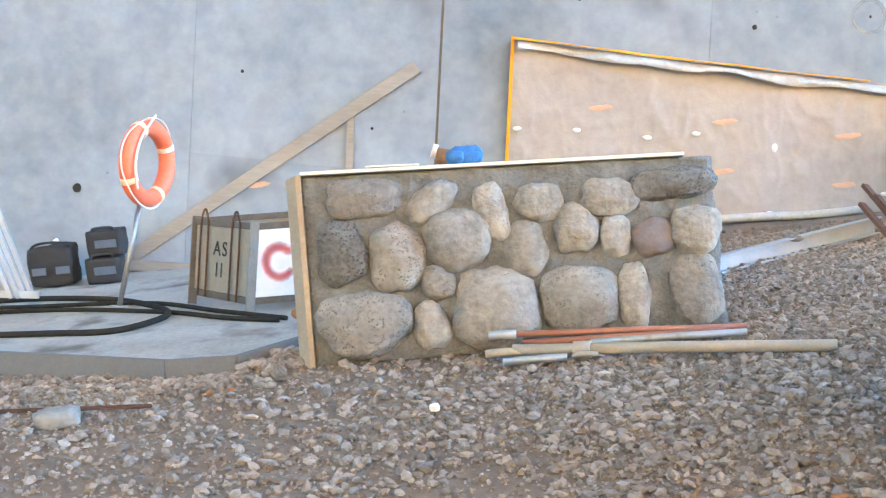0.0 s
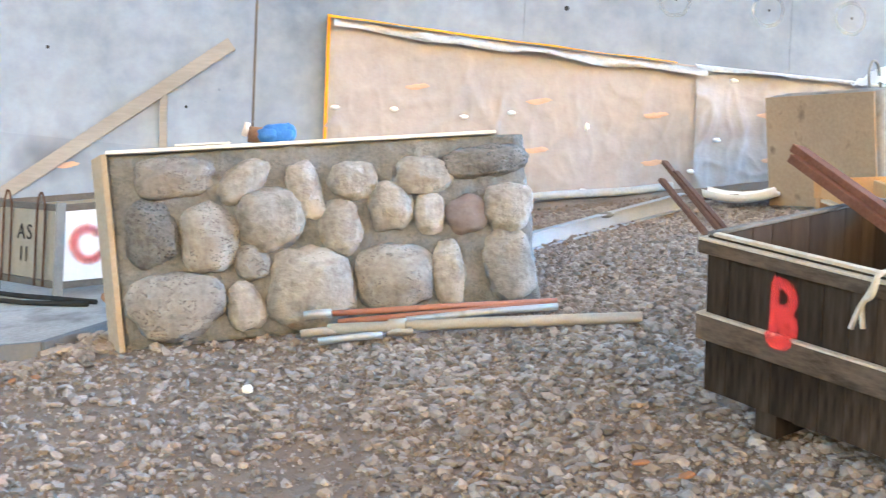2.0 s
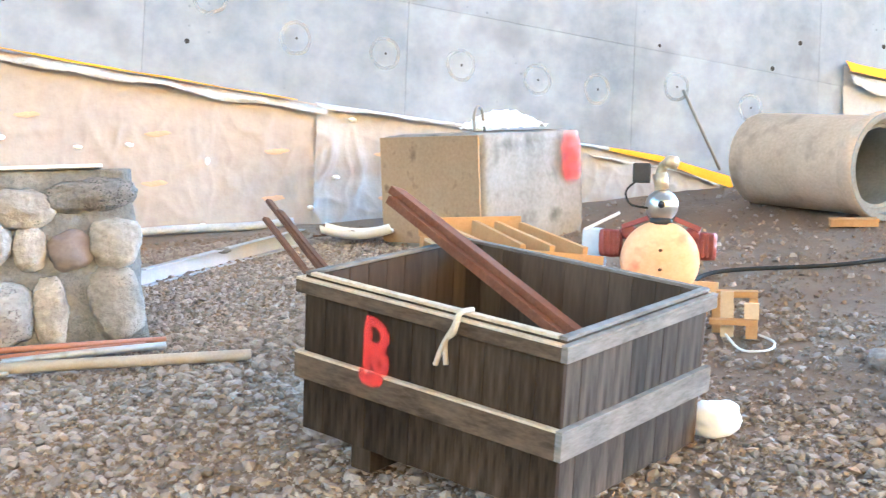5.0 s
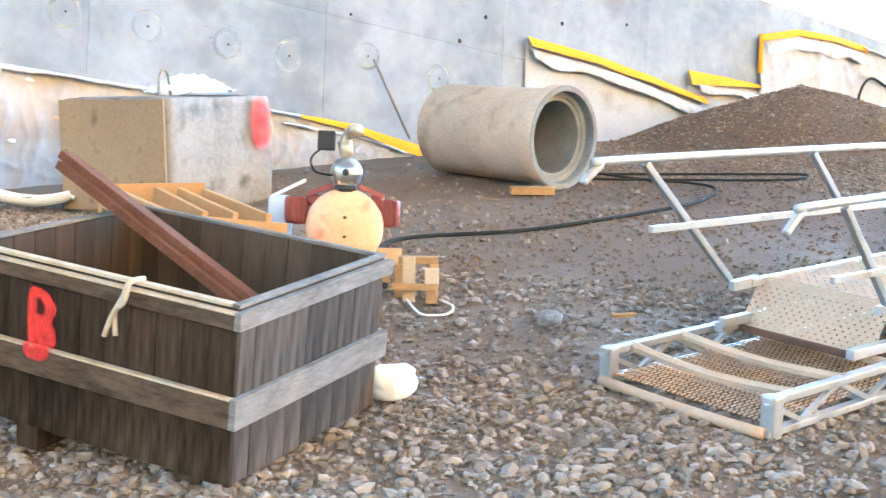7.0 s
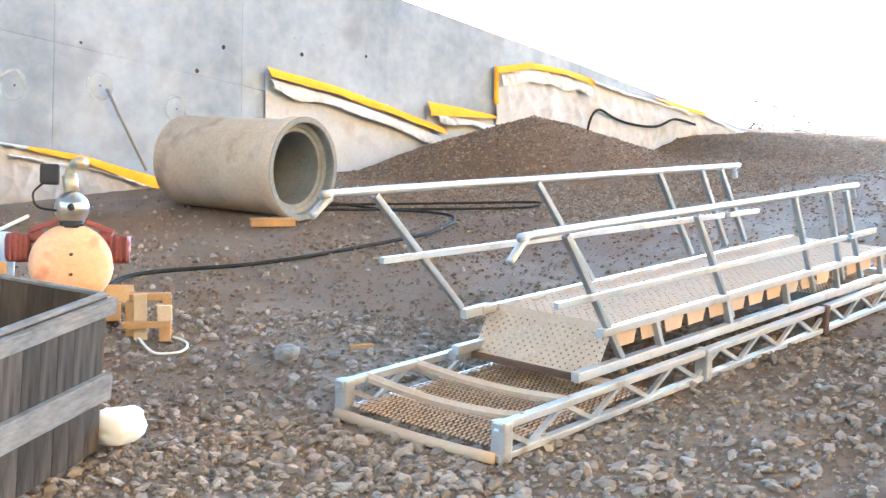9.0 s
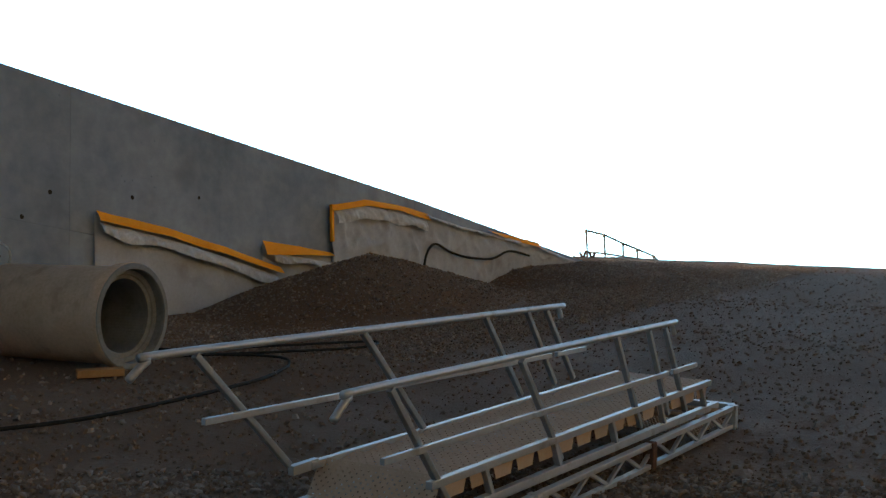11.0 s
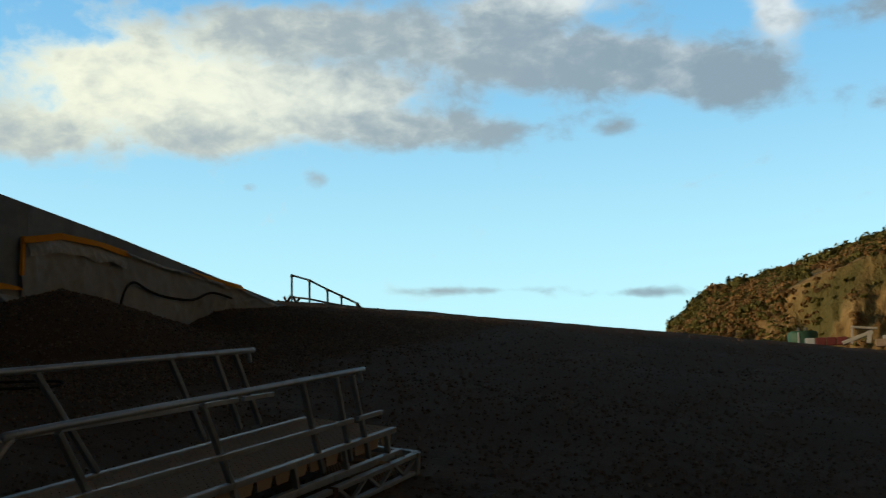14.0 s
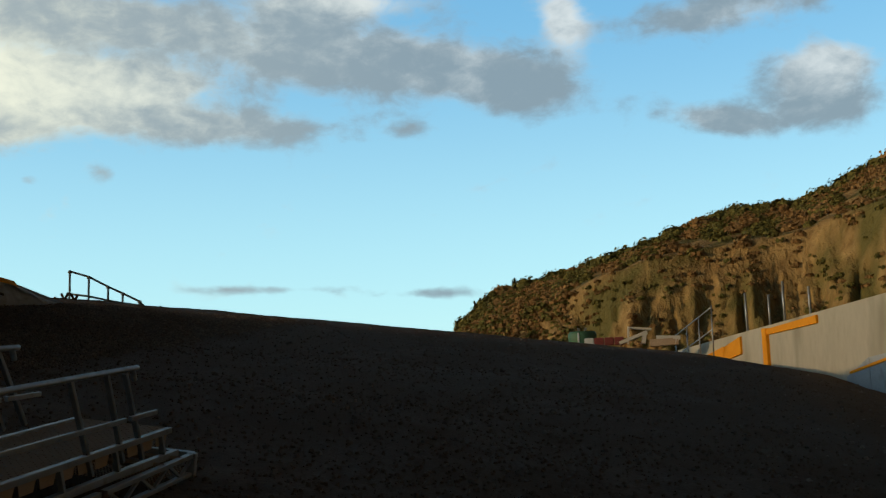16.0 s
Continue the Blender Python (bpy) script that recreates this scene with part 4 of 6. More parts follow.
# ---- slab and things by the wall ----
def slab():
    t = thing("slab", I4, "pale dusty concrete slab with a grey edge", "slab", kind="structure")
    top = 0.045
    def at(x, y, dz=0.0):
        return (x, y, SX * x + SY * y + top + dz)
    front = ((-7.5, 10.2), (-5.0, 9.35), (-3.1, 8.60), (-1.72, 7.80), (-1.26, 7.74), (-0.9, 8.15), (-0.45, 9.3))
    bm = bmesh.new()
    a = [bm.verts.new(at(*p)) for p in front]
    b = [bm.verts.new(at(x, WY + 0.03 - WK * 3)) for x, _ in front]
    for i in range(len(front) - 1):
        bm.faces.new((a[i], a[i + 1], b[i + 1], b[i]))
    part("slab_top", bm, SLAB, t)
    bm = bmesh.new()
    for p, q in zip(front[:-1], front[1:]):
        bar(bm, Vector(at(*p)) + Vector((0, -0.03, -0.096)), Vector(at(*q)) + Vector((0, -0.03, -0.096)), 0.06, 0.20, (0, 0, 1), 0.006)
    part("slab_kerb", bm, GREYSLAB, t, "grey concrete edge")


slab()


def on_slab(x, y, yaw=0.0, lift=0.0):
    m = ground_pose(x, y, yaw, 0.0)
    m.translation = Vector((x, y, SX * x + SY * y + 0.045 + lift))
    return m


def upright(x, y, z, yaw=0.0):
    return pose(x, y, z, 0, 0, yaw)


def prop_beam():
    t = thing("raking_beam", WALLM, "weathered timber raking beam with a strut against the wall", "timber beam")
    bm = bmesh.new()
    bar(bm, (-3.05, 1.33, 0.03), (-0.34, 3.32, 0.03), 0.13, 0.05, (0, 0, 1), 0.004)
    part("beam", bm, OLDWOOD, t, m=None)
    bm = bmesh.new()
    bar(bm, (-0.94, 1.6, 0.025), (-0.96, 2.80, 0.025), 0.07, 0.04, (0, 0, 1), 0.003)
    part("strut", bm, OLDWOOD, t)
    bm = bmesh.new()
    bar(bm, (-3.15, 1.245, 0.035), (-1.2, 1.24, 0.035), 0.10, 0.06, (0, 0, 1), 0.003)
    part("sole_board", bm, OLDWOOD, t)


prop_beam()


def life_ring():
    foot = Vector((-2.62, 9.95, SX * -2.62 + SY * 9.95 + 0.05))
    c = Vector((-2.45, 9.98, 2.17))
    p = thing("ring_post", Matrix.Translation(foot), "thin galvanised post holding a lifebuoy", "post")
    bm = bmesh.new()
    sweep(bm, [(0, 0, 0), Vector((-2.505, 10.06, 1.93)) - foot], 0.022, 10)
    part("pole", bm, ALUPOST, p, smooth=True)
    bm = bmesh.new()
    box(bm, 0.14, 0.14, 0.012, I4, 0.002)
    part("base_plate", bm, GALV, p)
    m = Matrix.Translation(c) @ pose(0, 0, 0, 90, 3, 71) @ Matrix.Rotation(radians(8), 4, "Z")
    t = thing("lifebuoy", m, "faded orange lifebuoy with white rope hung on a post", "lifebuoy")
    R, r = 0.292, 0.07
    bm = bmesh.new()
    sweep(bm, [(R * math.cos(q), R * math.sin(q), 0) for q in (2 * math.pi * k / 64 for k in range(64))], r, 18, True)
    part("ring", bm, RING, t, smooth=True)
    for q0 in (20, 110, 200, 290):
        bm = bmesh.new()
        sweep(bm, [(R * math.cos(radians(q0 + k * 3)), R * math.sin(radians(q0 + k * 3)), 0) for k in range(4)], r + 0.003, 18)
        part("band", bm, RINGBAND, t, "pale reflective band", True)
    bm = bmesh.new()
    pts = []
    for k in range(48):
        q = 2 * math.pi * k / 48
        s = R + r * (0.95 + 0.20 * abs(math.sin(2 * q)))
        pts.append((s * math.cos(q + 0.5), s * math.sin(q + 0.5), 0.03 * math.sin(2 * q) + 0.02))
    sweep(bm, pts, 0.007, 6, True)
    part("rope", bm, ROPE, t, "white grab rope", True)
    bm = bmesh.new()
    sweep(bm, curve([(0.05, 0.39, 0.05), (-0.08, 0.34, 0.09), (-0.24, 0.19, 0.09), (-0.31, 0.0, 0.09), (-0.27, -0.20, 0.08)]), 0.010, 6)
    part("rope", bm, ROPE, t, "white grab rope", True)


life_ring()


def text_mesh(word, size, extrude=0.002, bold=0.0):
    cu = bpy.data.curves.new("lettering", "FONT")
    cu.body, cu.size, cu.extrude, cu.offset = word, size, extrude, bold
    cu.align_x, cu.align_y = "CENTER", "CENTER"
    ob = bpy.data.objects.new("lettering", cu)
    me = bpy.data.meshes.new_from_object(ob)
    bpy.data.objects.remove(ob)
    return me


def lettering(word, size, m, material, parent, label, bold=0.0):
    me = text_mesh(word, size, 0.0015, bold)
    me.materials.append(material)
    ob = new("lettering", me)
    ob.parent = parent
    ob.matrix_basis = m
    return tagged(ob, label)


def cage():
    c = Vector((-1.42, 9.10, 0.0))
    c.z = SX * c.x + SY * c.y + 0.045
    t = thing("steel_cage", Matrix.Translation(c), "grey steel stillage cage with marked panels on the slab", "cage")
    a, b, H = Vector((-0.56, 0.62, 0.02)), Vector((0.80, 0.12, 0.10)), 0.70
    up = Vector((0.01, 0, 1))
    for k, p in enumerate((Vector(), a, b, a + b)):
        bm = bmesh.new()
        bar(bm, p, p + up * H, 0.065, 0.065, (1, 0.3, 0), 0.004)
        part("post", bm, CAGESTEEL if k else STEELGREY, t)
    for p, q in ((Vector(), a), (Vector(), b), (a, a + b), (b, a + b)):
        for h in (0.10, 0.66):
            bm = bmesh.new()
            bar(bm, p + up * h, q + up * h, 0.045, 0.05, (0, 0, 1), 0.003)
            part("rail", bm, CAGESTEEL, t)
    def face(p, q, n, mat, name, label):
        bm = bmesh.new()
        bar(bm, p + up * 0.38 + n, q + up * 0.38 + n, 0.015, 0.50, (0, 0, 1))
        return part(name, bm, mat, t, label)
    na, nb = Vector((-0.75, -0.66, 0)) * 0.012, Vector((0.15, -0.99, 0)) * 0.012
    face(Vector(), a, na * 0, CAGEBOARD, "side_panel", "dull cream side panel")
    face(Vector(), b, nb, WHITEPAINT, "front_panel", "white sign panel")
    face(a, a + b, na * 0, CAGEBOARD, "side_panel", "")
    for f in (0.18, 0.72):
        bm = bmesh.new()
        p = a * f + na * 2.5
        sweep(bm, curve([p + up * 0.08, p + up * 0.6, p + up * 0.72 + a * 0.03, p + up * 0.76 + a * 0.07, p + up * 0.72 + a * 0.11, p + up * 0.6 + a * 0.13, p + up * 0.08 + a * 0.13], 4), 0.009, 6)
        part("wire_loop", bm, RUST, t, "bent rusty wire loop", True)
    ma = axes_pose(a * 0.5 + up * 0.38 + na * 1.6, -a, up)
    for word, u, v in (("A", -0.06, 0.08), ("S", 0.05, 0.08), ("1", -0.05, -0.085), ("1", 0.02, -0.085)):
        lettering(word, 0.16, ma @ Matrix.Translation((u, v, 0)), INK, t, "black hand lettering")
    mb = axes_pose(Vector((0.30, 0.045, 0.04)) + up * 0.38 + nb * 2.0, b, up)
    lettering("A", 0.13, mb @ Matrix.Translation((0.085, 0.09, 0)), INK, t, "black hand lettering")
    lettering("1", 0.13, mb @ Matrix.Translation((0.085, -0.09, 0)), INK, t, "black hand lettering")
    ring = []
    for k in range(14):
        q = radians(45 + 270 * k / 13)
        ring.append((-0.105 + 0.10 * math.cos(q), 0.115 * math.sin(q), 0.0))
    coats("paint_mark", ring, 0.019, mb @ Matrix.Translation((0, 0, 0.003)), SPRAYPALE, t, "red spray ring mark")


cage()


def bags():
    m = on_slab(-3.62, 11.50, 2)
    t = thing("tool_bag", m, "slouched black fabric tool bag on the slab", "bag")
    bm = bmesh.new()
    lump(bm, 0.50, 0.34, 0.44, Matrix.Translation((0, 0, 0.20)), 4, 0.12, 1.4, 2, 0.75)
    part("body", bm, BLACK, t, smooth=True)
    for x in (-0.10, 0.12):
        bm = bmesh.new()
        box(bm, 0.13, 0.02, 0.07, Matrix.Translation((x, -0.165, 0.13)), 0.005)
        part("pocket", bm, LABELGREY, t)
    bm = bmesh.new()
    sweep(bm, curve([(-0.2, -0.05, 0.36), (-0.1, -0.12, 0.42), (0.1, -0.12, 0.42), (0.2, -0.05, 0.36)]), 0.012, 6)
    part("strap", bm, BLACK, t, smooth=True)
    bm = bmesh.new()
    lump(bm, 0.06, 0.05, 0.05, Matrix.Translation((0.06, -0.05, 0.43)), 2, 0.3)
    solo("paper_scrap", bm, WHITEBAG, "crumpled white paper on a black bag", "paper", m)
    for k in (0, 1):
        mm = on_slab(-3.13, 11.45, 4 - 3 * k, 0.25 * k)
        c = thing("tool_case", mm, "black plastic tool case stacked by the wall", "case", "stacked tool cases")
        bm = bmesh.new()
        lump(bm, 0.38, 0.32, 0.285, Matrix.Translation((0.0, 0, 0.125)), 4, 0.05, 1.4, k + 2, 0.93)
        part("body", bm, BLACK, c, smooth=True)
        bm = bmesh.new()
        box(bm, 0.20, 0.015, 0.075, Matrix.Translation((0.02, -0.155, 0.09)), 0.004)
        part("label_plate", bm, LABELGREY, c)
        bm = bmesh.new()
        sweep(bm, curve([(-0.1, -0.13, 0.24), (-0.08, -0.13, 0.275), (0.08, -0.13, 0.275), (0.1, -0.13, 0.24)]), 0.012, 6)
        part("handle", bm, BLACK, c, smooth=True)


bags()


def leaning_frame():
    t = thing("metal_frame", Matrix.Translation((-3.35, 9.70, 1.01)), "galvanised channel frame leaning by the slab", "frame")
    for k in range(4):
        bm = bmesh.new()
        bar(bm, (-0.62 + 0.05 * k, 0.07 * k, 1.12), (-0.06 + 0.035 * k, 0.06 * k, 0.02), 0.035, 0.05, (0, 1, 0), 0.004)
        part("channel", bm, GALV, t)
    bm = bmesh.new()
    bar(bm, (-0.9, -0.05, 0.03), (0.12, 0.1, 0.05), 0.05, 0.06, (0, 0, 1), 0.004)
    part("foot_rail", bm, GALV, t)


leaning_frame()


def cable_of(name, label, pts, r, mat, lift=0.0, category="cable", slab_level=False):
    out = []
    for q in pts:
        x, y = q[0], q[1]
        h = q[2] if len(q) > 2 else 0.0
        z = (SX * x + SY * y + 0.045) if slab_level else rise(x, y)
        out.append((x, y, z + r + h + lift))
    bm = bmesh.new()
    sweep(bm, curve(out, 8), r, 10)
    return solo(name, bm, mat, label, category, smooth=True)


cable_of("hose", "thick black rubber hose looped on the slab", ((-5.2, 10.6), (-3.9, 10.75), (-2.9, 10.35), (-2.3, 9.75), (-2.05, 9.15, 0.02), (-2.35, 8.85), (-2.9, 8.98), (-4.2, 9.4)), 0.024, CABLE, slab_level=True, category="hose")
cable_of("hose", "black rubber hose lying across the slab", ((-5.2, 10.9), (-3.6, 10.35), (-2.4, 9.95), (-1.7, 9.3), (-1.1, 8.75)), 0.018, CABLE, slab_level=True, category="hose")
cable_of("hose", "black rubber hose lying across the slab", ((-5.2, 10.3), (-3.4, 10.1), (-2.2, 9.5), (-1.6, 9.0), (-1.15, 8.7)), 0.018, CABLE, slab_level=True, category="hose")
bm = bmesh.new()
lump(bm, 0.11, 0.08, 0.08, I4, 3, 0.2)
solo("hose_plug", bm, BRICKRED, "orange plug at the hose end", "plug", upright(-1.0, 8.66, 1.10), smooth=True)


# ---- timber crate with steel and timber in it ----
CRATEM = axes_pose((2.503, 3.804, 0.860), (0.8871, 0.4278, 0.1733), (-0.4526, 0.8799, 0.1447))   # x along the short side, y along the long side


def crate():
    A, B, H, lift = 1.085, 1.29, 0.668, 0.012
    t = thing("timber_crate", CRATEM, "open dark plank crate with pale-edged battens, spray-marked red", "crate")
    def side_planks(length, count, place, mat):
        bm = bmesh.new()
        w = length / count
        box(bm, w - 0.002, 0.024, H, I4, 0.002)
        me = mesh_of(bm, "plank")
        me.materials.append(mat)
        for k in range(count):
            piece("plank", me, t, place @ Matrix.Translation((w * (k + 0.5), 0.003 * noise.random(), lift - 0.006 * noise.random())))
    # this side's planks and battens are greyer and lighter than the rest
    side_planks(A, 9, Matrix.Translation((0, 0.012, 0)), GREYCRATE)
    side_planks(A, 9, Matrix.Translation((0, B - 0.012, 0)), CRATEIN)
    side_planks(B, 11, Matrix.Translation((0.012, 0, 0)) @ Matrix.Rotation(radians(90), 4, "Z"), CRATE)
    side_planks(B, 11, Matrix.Translation((A - 0.012, 0, 0)) @ Matrix.Rotation(radians(90), 4, "Z"), CRATEIN)
    bm = bmesh.new()
    box(bm, A - 0.05, B - 0.05, 0.02, Matrix.Translation((A / 2, B / 2, lift + 0.03)))
    part("floor_board", bm, CRATEIN, t)
    def batten(z, h, th, top):
        for k, (p, q) in enumerate((((-th, -th / 2), (A + th, -th / 2)), ((-th / 2, 0), (-th / 2, B)), ((A + th / 2, 0), (A + th / 2, B)), ((-th, B + th / 2), (A + th, B + th / 2)))):
            bm = bmesh.new()
            bar(bm, (*p, z + h / 2), (*q, z + h / 2), th, h, (0, 0, 1), 0.004)
            o = part("batten", bm, BATTEN if k else GREYBATTEN, t, "" if k else "grey batten")
            bm = bmesh.new()
            bar(bm, (*p, z + h + top / 2), (*q, z + h + top / 2), th * 0.96, top, (0, 0, 1), 0.003)
            part("split_edge", bm, BATTENTOP if k else GREYBATTEN, o, "pale top edge" if k else "")
    batten(H - 0.062, 0.054, 0.03, 0.011)
    batten(H - 0.43, 0.105, 0.03, 0.010)
    for k, (p, q) in enumerate((((0, 0.012), (A, 0.012)), ((0.012, 0.03), (0.012, B - 0.03)), ((A - 0.012, 0.03), (A - 0.012, B - 0.03)), ((0, B - 0.012), (A, B - 0.012)))):
        bm = bmesh.new()
        bar(bm, (*p, H + 0.019), (*q, H + 0.019), 0.034, 0.014, (0, 0, 1), 0.003)
        part("rim_board", bm, BATTENTOP if k == 1 else GREYBATTEN, t)
    for y in (0.2, 0.98):
        bm = bmesh.new()
        box(bm, A - 0.06, 0.11, 0.12, Matrix.Translation((A / 2, y, -0.105)), 0.006)
        part("skid", bm, CRATE, t)
    # sprayed letter on the long side, its foot on the batten
    face = axes_pose((-0.004, 0, 0), (0, -1, 0), (0, 0, 1))
    u0, u1, z1 = -0.930, -0.838, H - 0.115
    um = (u0 + u1) / 2
    letter = curve([(u0 + 0.004, H - 0.30, 0), (u0 + 0.003, H - 0.2, 0), (u0 + 0.008, z1, 0), (um, z1 + 0.004, 0), (u1 - 0.012, z1 - 0.02, 0), (u1, H - 0.17, 0), (u1 - 0.02, H - 0.205, 0), (um - 0.02, H - 0.215, 0),
                    (um + 0.01, H - 0.235, 0), (u1 + 0.002, H - 0.25, 0), (u1, H - 0.30, 0), (um + 0.01, H - 0.30, 0), (um - 0.01, H - 0.24, 0)], 5)
    foot = curve([(u0 + 0.004, H - 0.318, 0), (u0 + 0.012, H - 0.338, 0), (um, H - 0.345, 0), (u1 - 0.006, H - 0.338, 0), (u1 + 0.004, H - 0.318, 0), (um, H - 0.322, 0)], 4)
    for path, off, wide in ((letter, -0.003, 0.0125), (foot, -0.033, 0.011)):
        coats("sprayed_letter", path, wide, Matrix.Translation((off, 0, 0)) @ face, SPRAY, t, "bright red sprayed letter B")
    bm = bmesh.new()
    q = Vector((-0.048, 0.44, H + 0.03))
    sweep(bm, curve([q + Vector((0.08, 0, 0)), q, q + Vector((-0.02, 0.01, -0.05)), q + Vector((-0.03, 0.05, -0.13)), q + Vector((-0.03, 0.08, -0.21))]), 0.011, 7)
    sweep(bm, curve([q, q + Vector((-0.03, 0.0, -0.07)), q + Vector((-0.02, 0.045, -0.11)), q + Vector((-0.03, 0.03, -0.20))]), 0.010, 7)
    part("rope_tie", bm, TIE, t, "knotted pale rope tie", True)
    return t


crate()


def crate_contents():
    g = "lengths standing in the crate"
    def stick(name, a, b, w, h, mat, label, category):
        bm = bmesh.new()
        bar(bm, a, b, w, h, (0.3, -0.6, 0.7), 0.003)
        m = Matrix.Translation(Vector(a))
        bm.transform(m.inverted())
        solo(name, bm, mat, label, category, m, g)
    low, high = Vector((2.90, 3.98, 1.36)), Vector((2.50, 5.44, 2.10))
    ax = (high - low).normalized()
    for du, dv, cut, w in ((0.03, 0.012, 0.03, 0.085), (-0.038, -0.004, -0.05, 0.06)):
        s = Vector((1, 0, 0)) * du + Vector((0, 0, 1)) * dv
        stick("timber_length", low + s, high + s + ax * cut, w, 0.04, REDWOOD, "red-brown sawn timber length propped in the crate", "timber")
    for a, b in (((2.27, 4.72, 1.30), (1.96, 5.72, 2.05)), ((2.21, 4.74, 1.30), (1.93, 5.66, 1.96)), ((2.33, 4.74, 1.30), (1.99, 5.64, 2.0))):
        stick("steel_flat", a, b, 0.035, 0.02, RUST, "rusty steel flat bar propped in the crate", "steel bar")


crate_contents()

bm = bmesh.new()
lump(bm, 0.25, 0.20, 0.16, Matrix.Translation((0, 0, 0.075)), 4, 0.18, 1.3, 4, 0.4)
solo("white_sack", bm, WHITEBAG, "small bright white sack beside the crate", "sack", ground_pose(3.60, 4.30, 20), smooth=True)


# ---- concrete block ----
def block():
    m = axes_pose((4.856, 9.081, 1.965), (0.9097, 0.3921, 0.1368), (-0.3981, 0.9172, 0.0183))
    t = thing("concrete_block", m, "weathered concrete block with a brown-stained side and red spray", "concrete block")
    L, B, H = 1.455, 1.158, 0.96
    bm = bmesh.new()
    box(bm, L, B, H + 0.12, Matrix.Translation((L / 2, B / 2, -0.15)))
    bmesh.ops.subdivide_edges(bm, edges=bm.edges, cuts=14, use_grid_fill=True)
    for v in bm.verts:
        c = v.co
        w = noise.noise(c * 4) * 0.018 + noise.noise(c * 11) * 0.008
        cx, cy, cz = Vector((L / 2, B / 2, H / 2))
        edge = sum(1 for d, s in ((c.x - cx, L / 2), (c.y - cy, B / 2), (c.z - cz + 0.03, H / 2)) if abs(abs(d) - s) < 0.09)
        v.co = c + Vector((c.x - cx, c.y - cy, c.z - cz)).normalized() * (w - 0.02 * max(0, edge - 1))
        if c.z > 0.50 and c.y < 0.02 and abs(c.z - 0.62 - 0.03 * noise.noise(Vector((c.x * 4, 0, 0)))) < 0.05:
            v.co.y += 0.02
    part("body", bm, BLOCK, t, smooth=True)
    bm = bmesh.new()
    box(bm, 0.02, B - 0.02, H - 0.03, Matrix.Translation((-0.018, B / 2, -0.02)), 0.004)
    part("form_board", bm, BLOCKBROWN, t, "brown stained form board")
    fm = axes_pose((0, -0.016, 0), (1, 0, 0), (0, 0, 1))
    mark = curve([(1.17, H - 0.40, 0), (1.17, H - 0.16, 0), (1.25, H - 0.12, 0), (1.32, H - 0.18, 0), (1.29, H - 0.25, 0), (1.2, H - 0.27, 0), (1.31, H - 0.31, 0), (1.31, H - 0.42, 0), (1.2, H - 0.44, 0)], 5)
    coats("sprayed_mark", mark, 0.042, Matrix.Translation((0, -0.012, 0)) @ fm, SPRAYPALE, t, "faded red sprayed letter")
    bm = bmesh.new()
    n = 26
    g = [[bm.verts.new((0.40 + 0.68 * i / n, 0.10 + 0.5 * j / n, H - 0.004 + 0.15 * max(0, math.sin(math.pi * i / n)) ** 0.6 * max(0, math.sin(math.pi * j / n)) ** 0.5 + 0.05 * abs(noise.noise(Vector((i * 0.25, j * 0.25, 1)))))) for j in range(n + 1)] for i in range(n + 1)]
    for i in range(n):
        for j in range(n):
            bm.faces.new((g[i][j], g[i + 1][j], g[i + 1][j + 1], g[i][j + 1]))
    solo("plastic_sheet", bm, WHITEBAG, "crumpled white plastic sheet on the block", "plastic sheet", m, smooth=True)
    bm = bmesh.new()
    sweep(bm, curve([(0.28, 0.30, 0.90), (0.28, 0.30, 1.06), (0.34, 0.31, 1.15), (0.42, 0.33, 1.13), (0.46, 0.35, 1.06), (0.48, 0.35, 0.92)]), 0.012, 8)
    part("lifting_loop", bm, STEELGREY, t, "bent steel lifting loop", True)


block()


# ---- concrete pipe ----
def concrete_pipe():
    a, b = Vector((8.56, 10.08, 0)), Vector((8.725, 8.465, 0))
    a.z, b.z = rise(a.x, a.y) + 0.475, rise(b.x, b.y) + 0.50
    d = b - a
    z = d.normalized()
    x = z.orthogonal().normalized()
    m = Matrix((x, z.cross(x), z)).transposed().to_4x4()
    m.translation = a
    t = thing("concrete_pipe", m, "short buff concrete drain pipe with a bell end", "pipe")
    L = d.length
    bm = bmesh.new()
    # an unseen cap closes the far end to keep light out of the bore
    lathe(bm, ((0.001, 0.0), (0.455, 0.0), (0.472, 0.02), (0.472, L - 0.22), (0.478, L - 0.19), (0.510, L - 0.13), (0.516, L - 0.03), (0.510, L - 0.008)), 72)
    part("barrel", bm, PIPE, t, smooth=False)
    bore = bmesh.new()
    lathe(bore, ((0.510, L - 0.008), (0.502, L), (0.455, L), (0.448, L - 0.02), (0.445, L - 0.10), (0.40, L - 0.105), (0.392, L - 0.12), (0.36, L - 0.13), (0.36, 0.06), (0.001, 0.06)), 72)
    part("bore", bore, PIPEIN, t, "grey bore of the pipe, its shade put into the colour", False)
    t.children[0].data.polygons.foreach_set("use_smooth", [abs(p.normal.z) < 0.9 for p in t.children[0].data.polygons])
    bm = bmesh.new()
    box(bm, 0.42, 0.14, 0.07, I4, 0.006)
    solo("timber_chock", bm, NEWTIMBER, "pine timber chock under the pipe end", "timber", ground_pose(8.30, 8.45, -35, -0.01))


concrete_pipe()


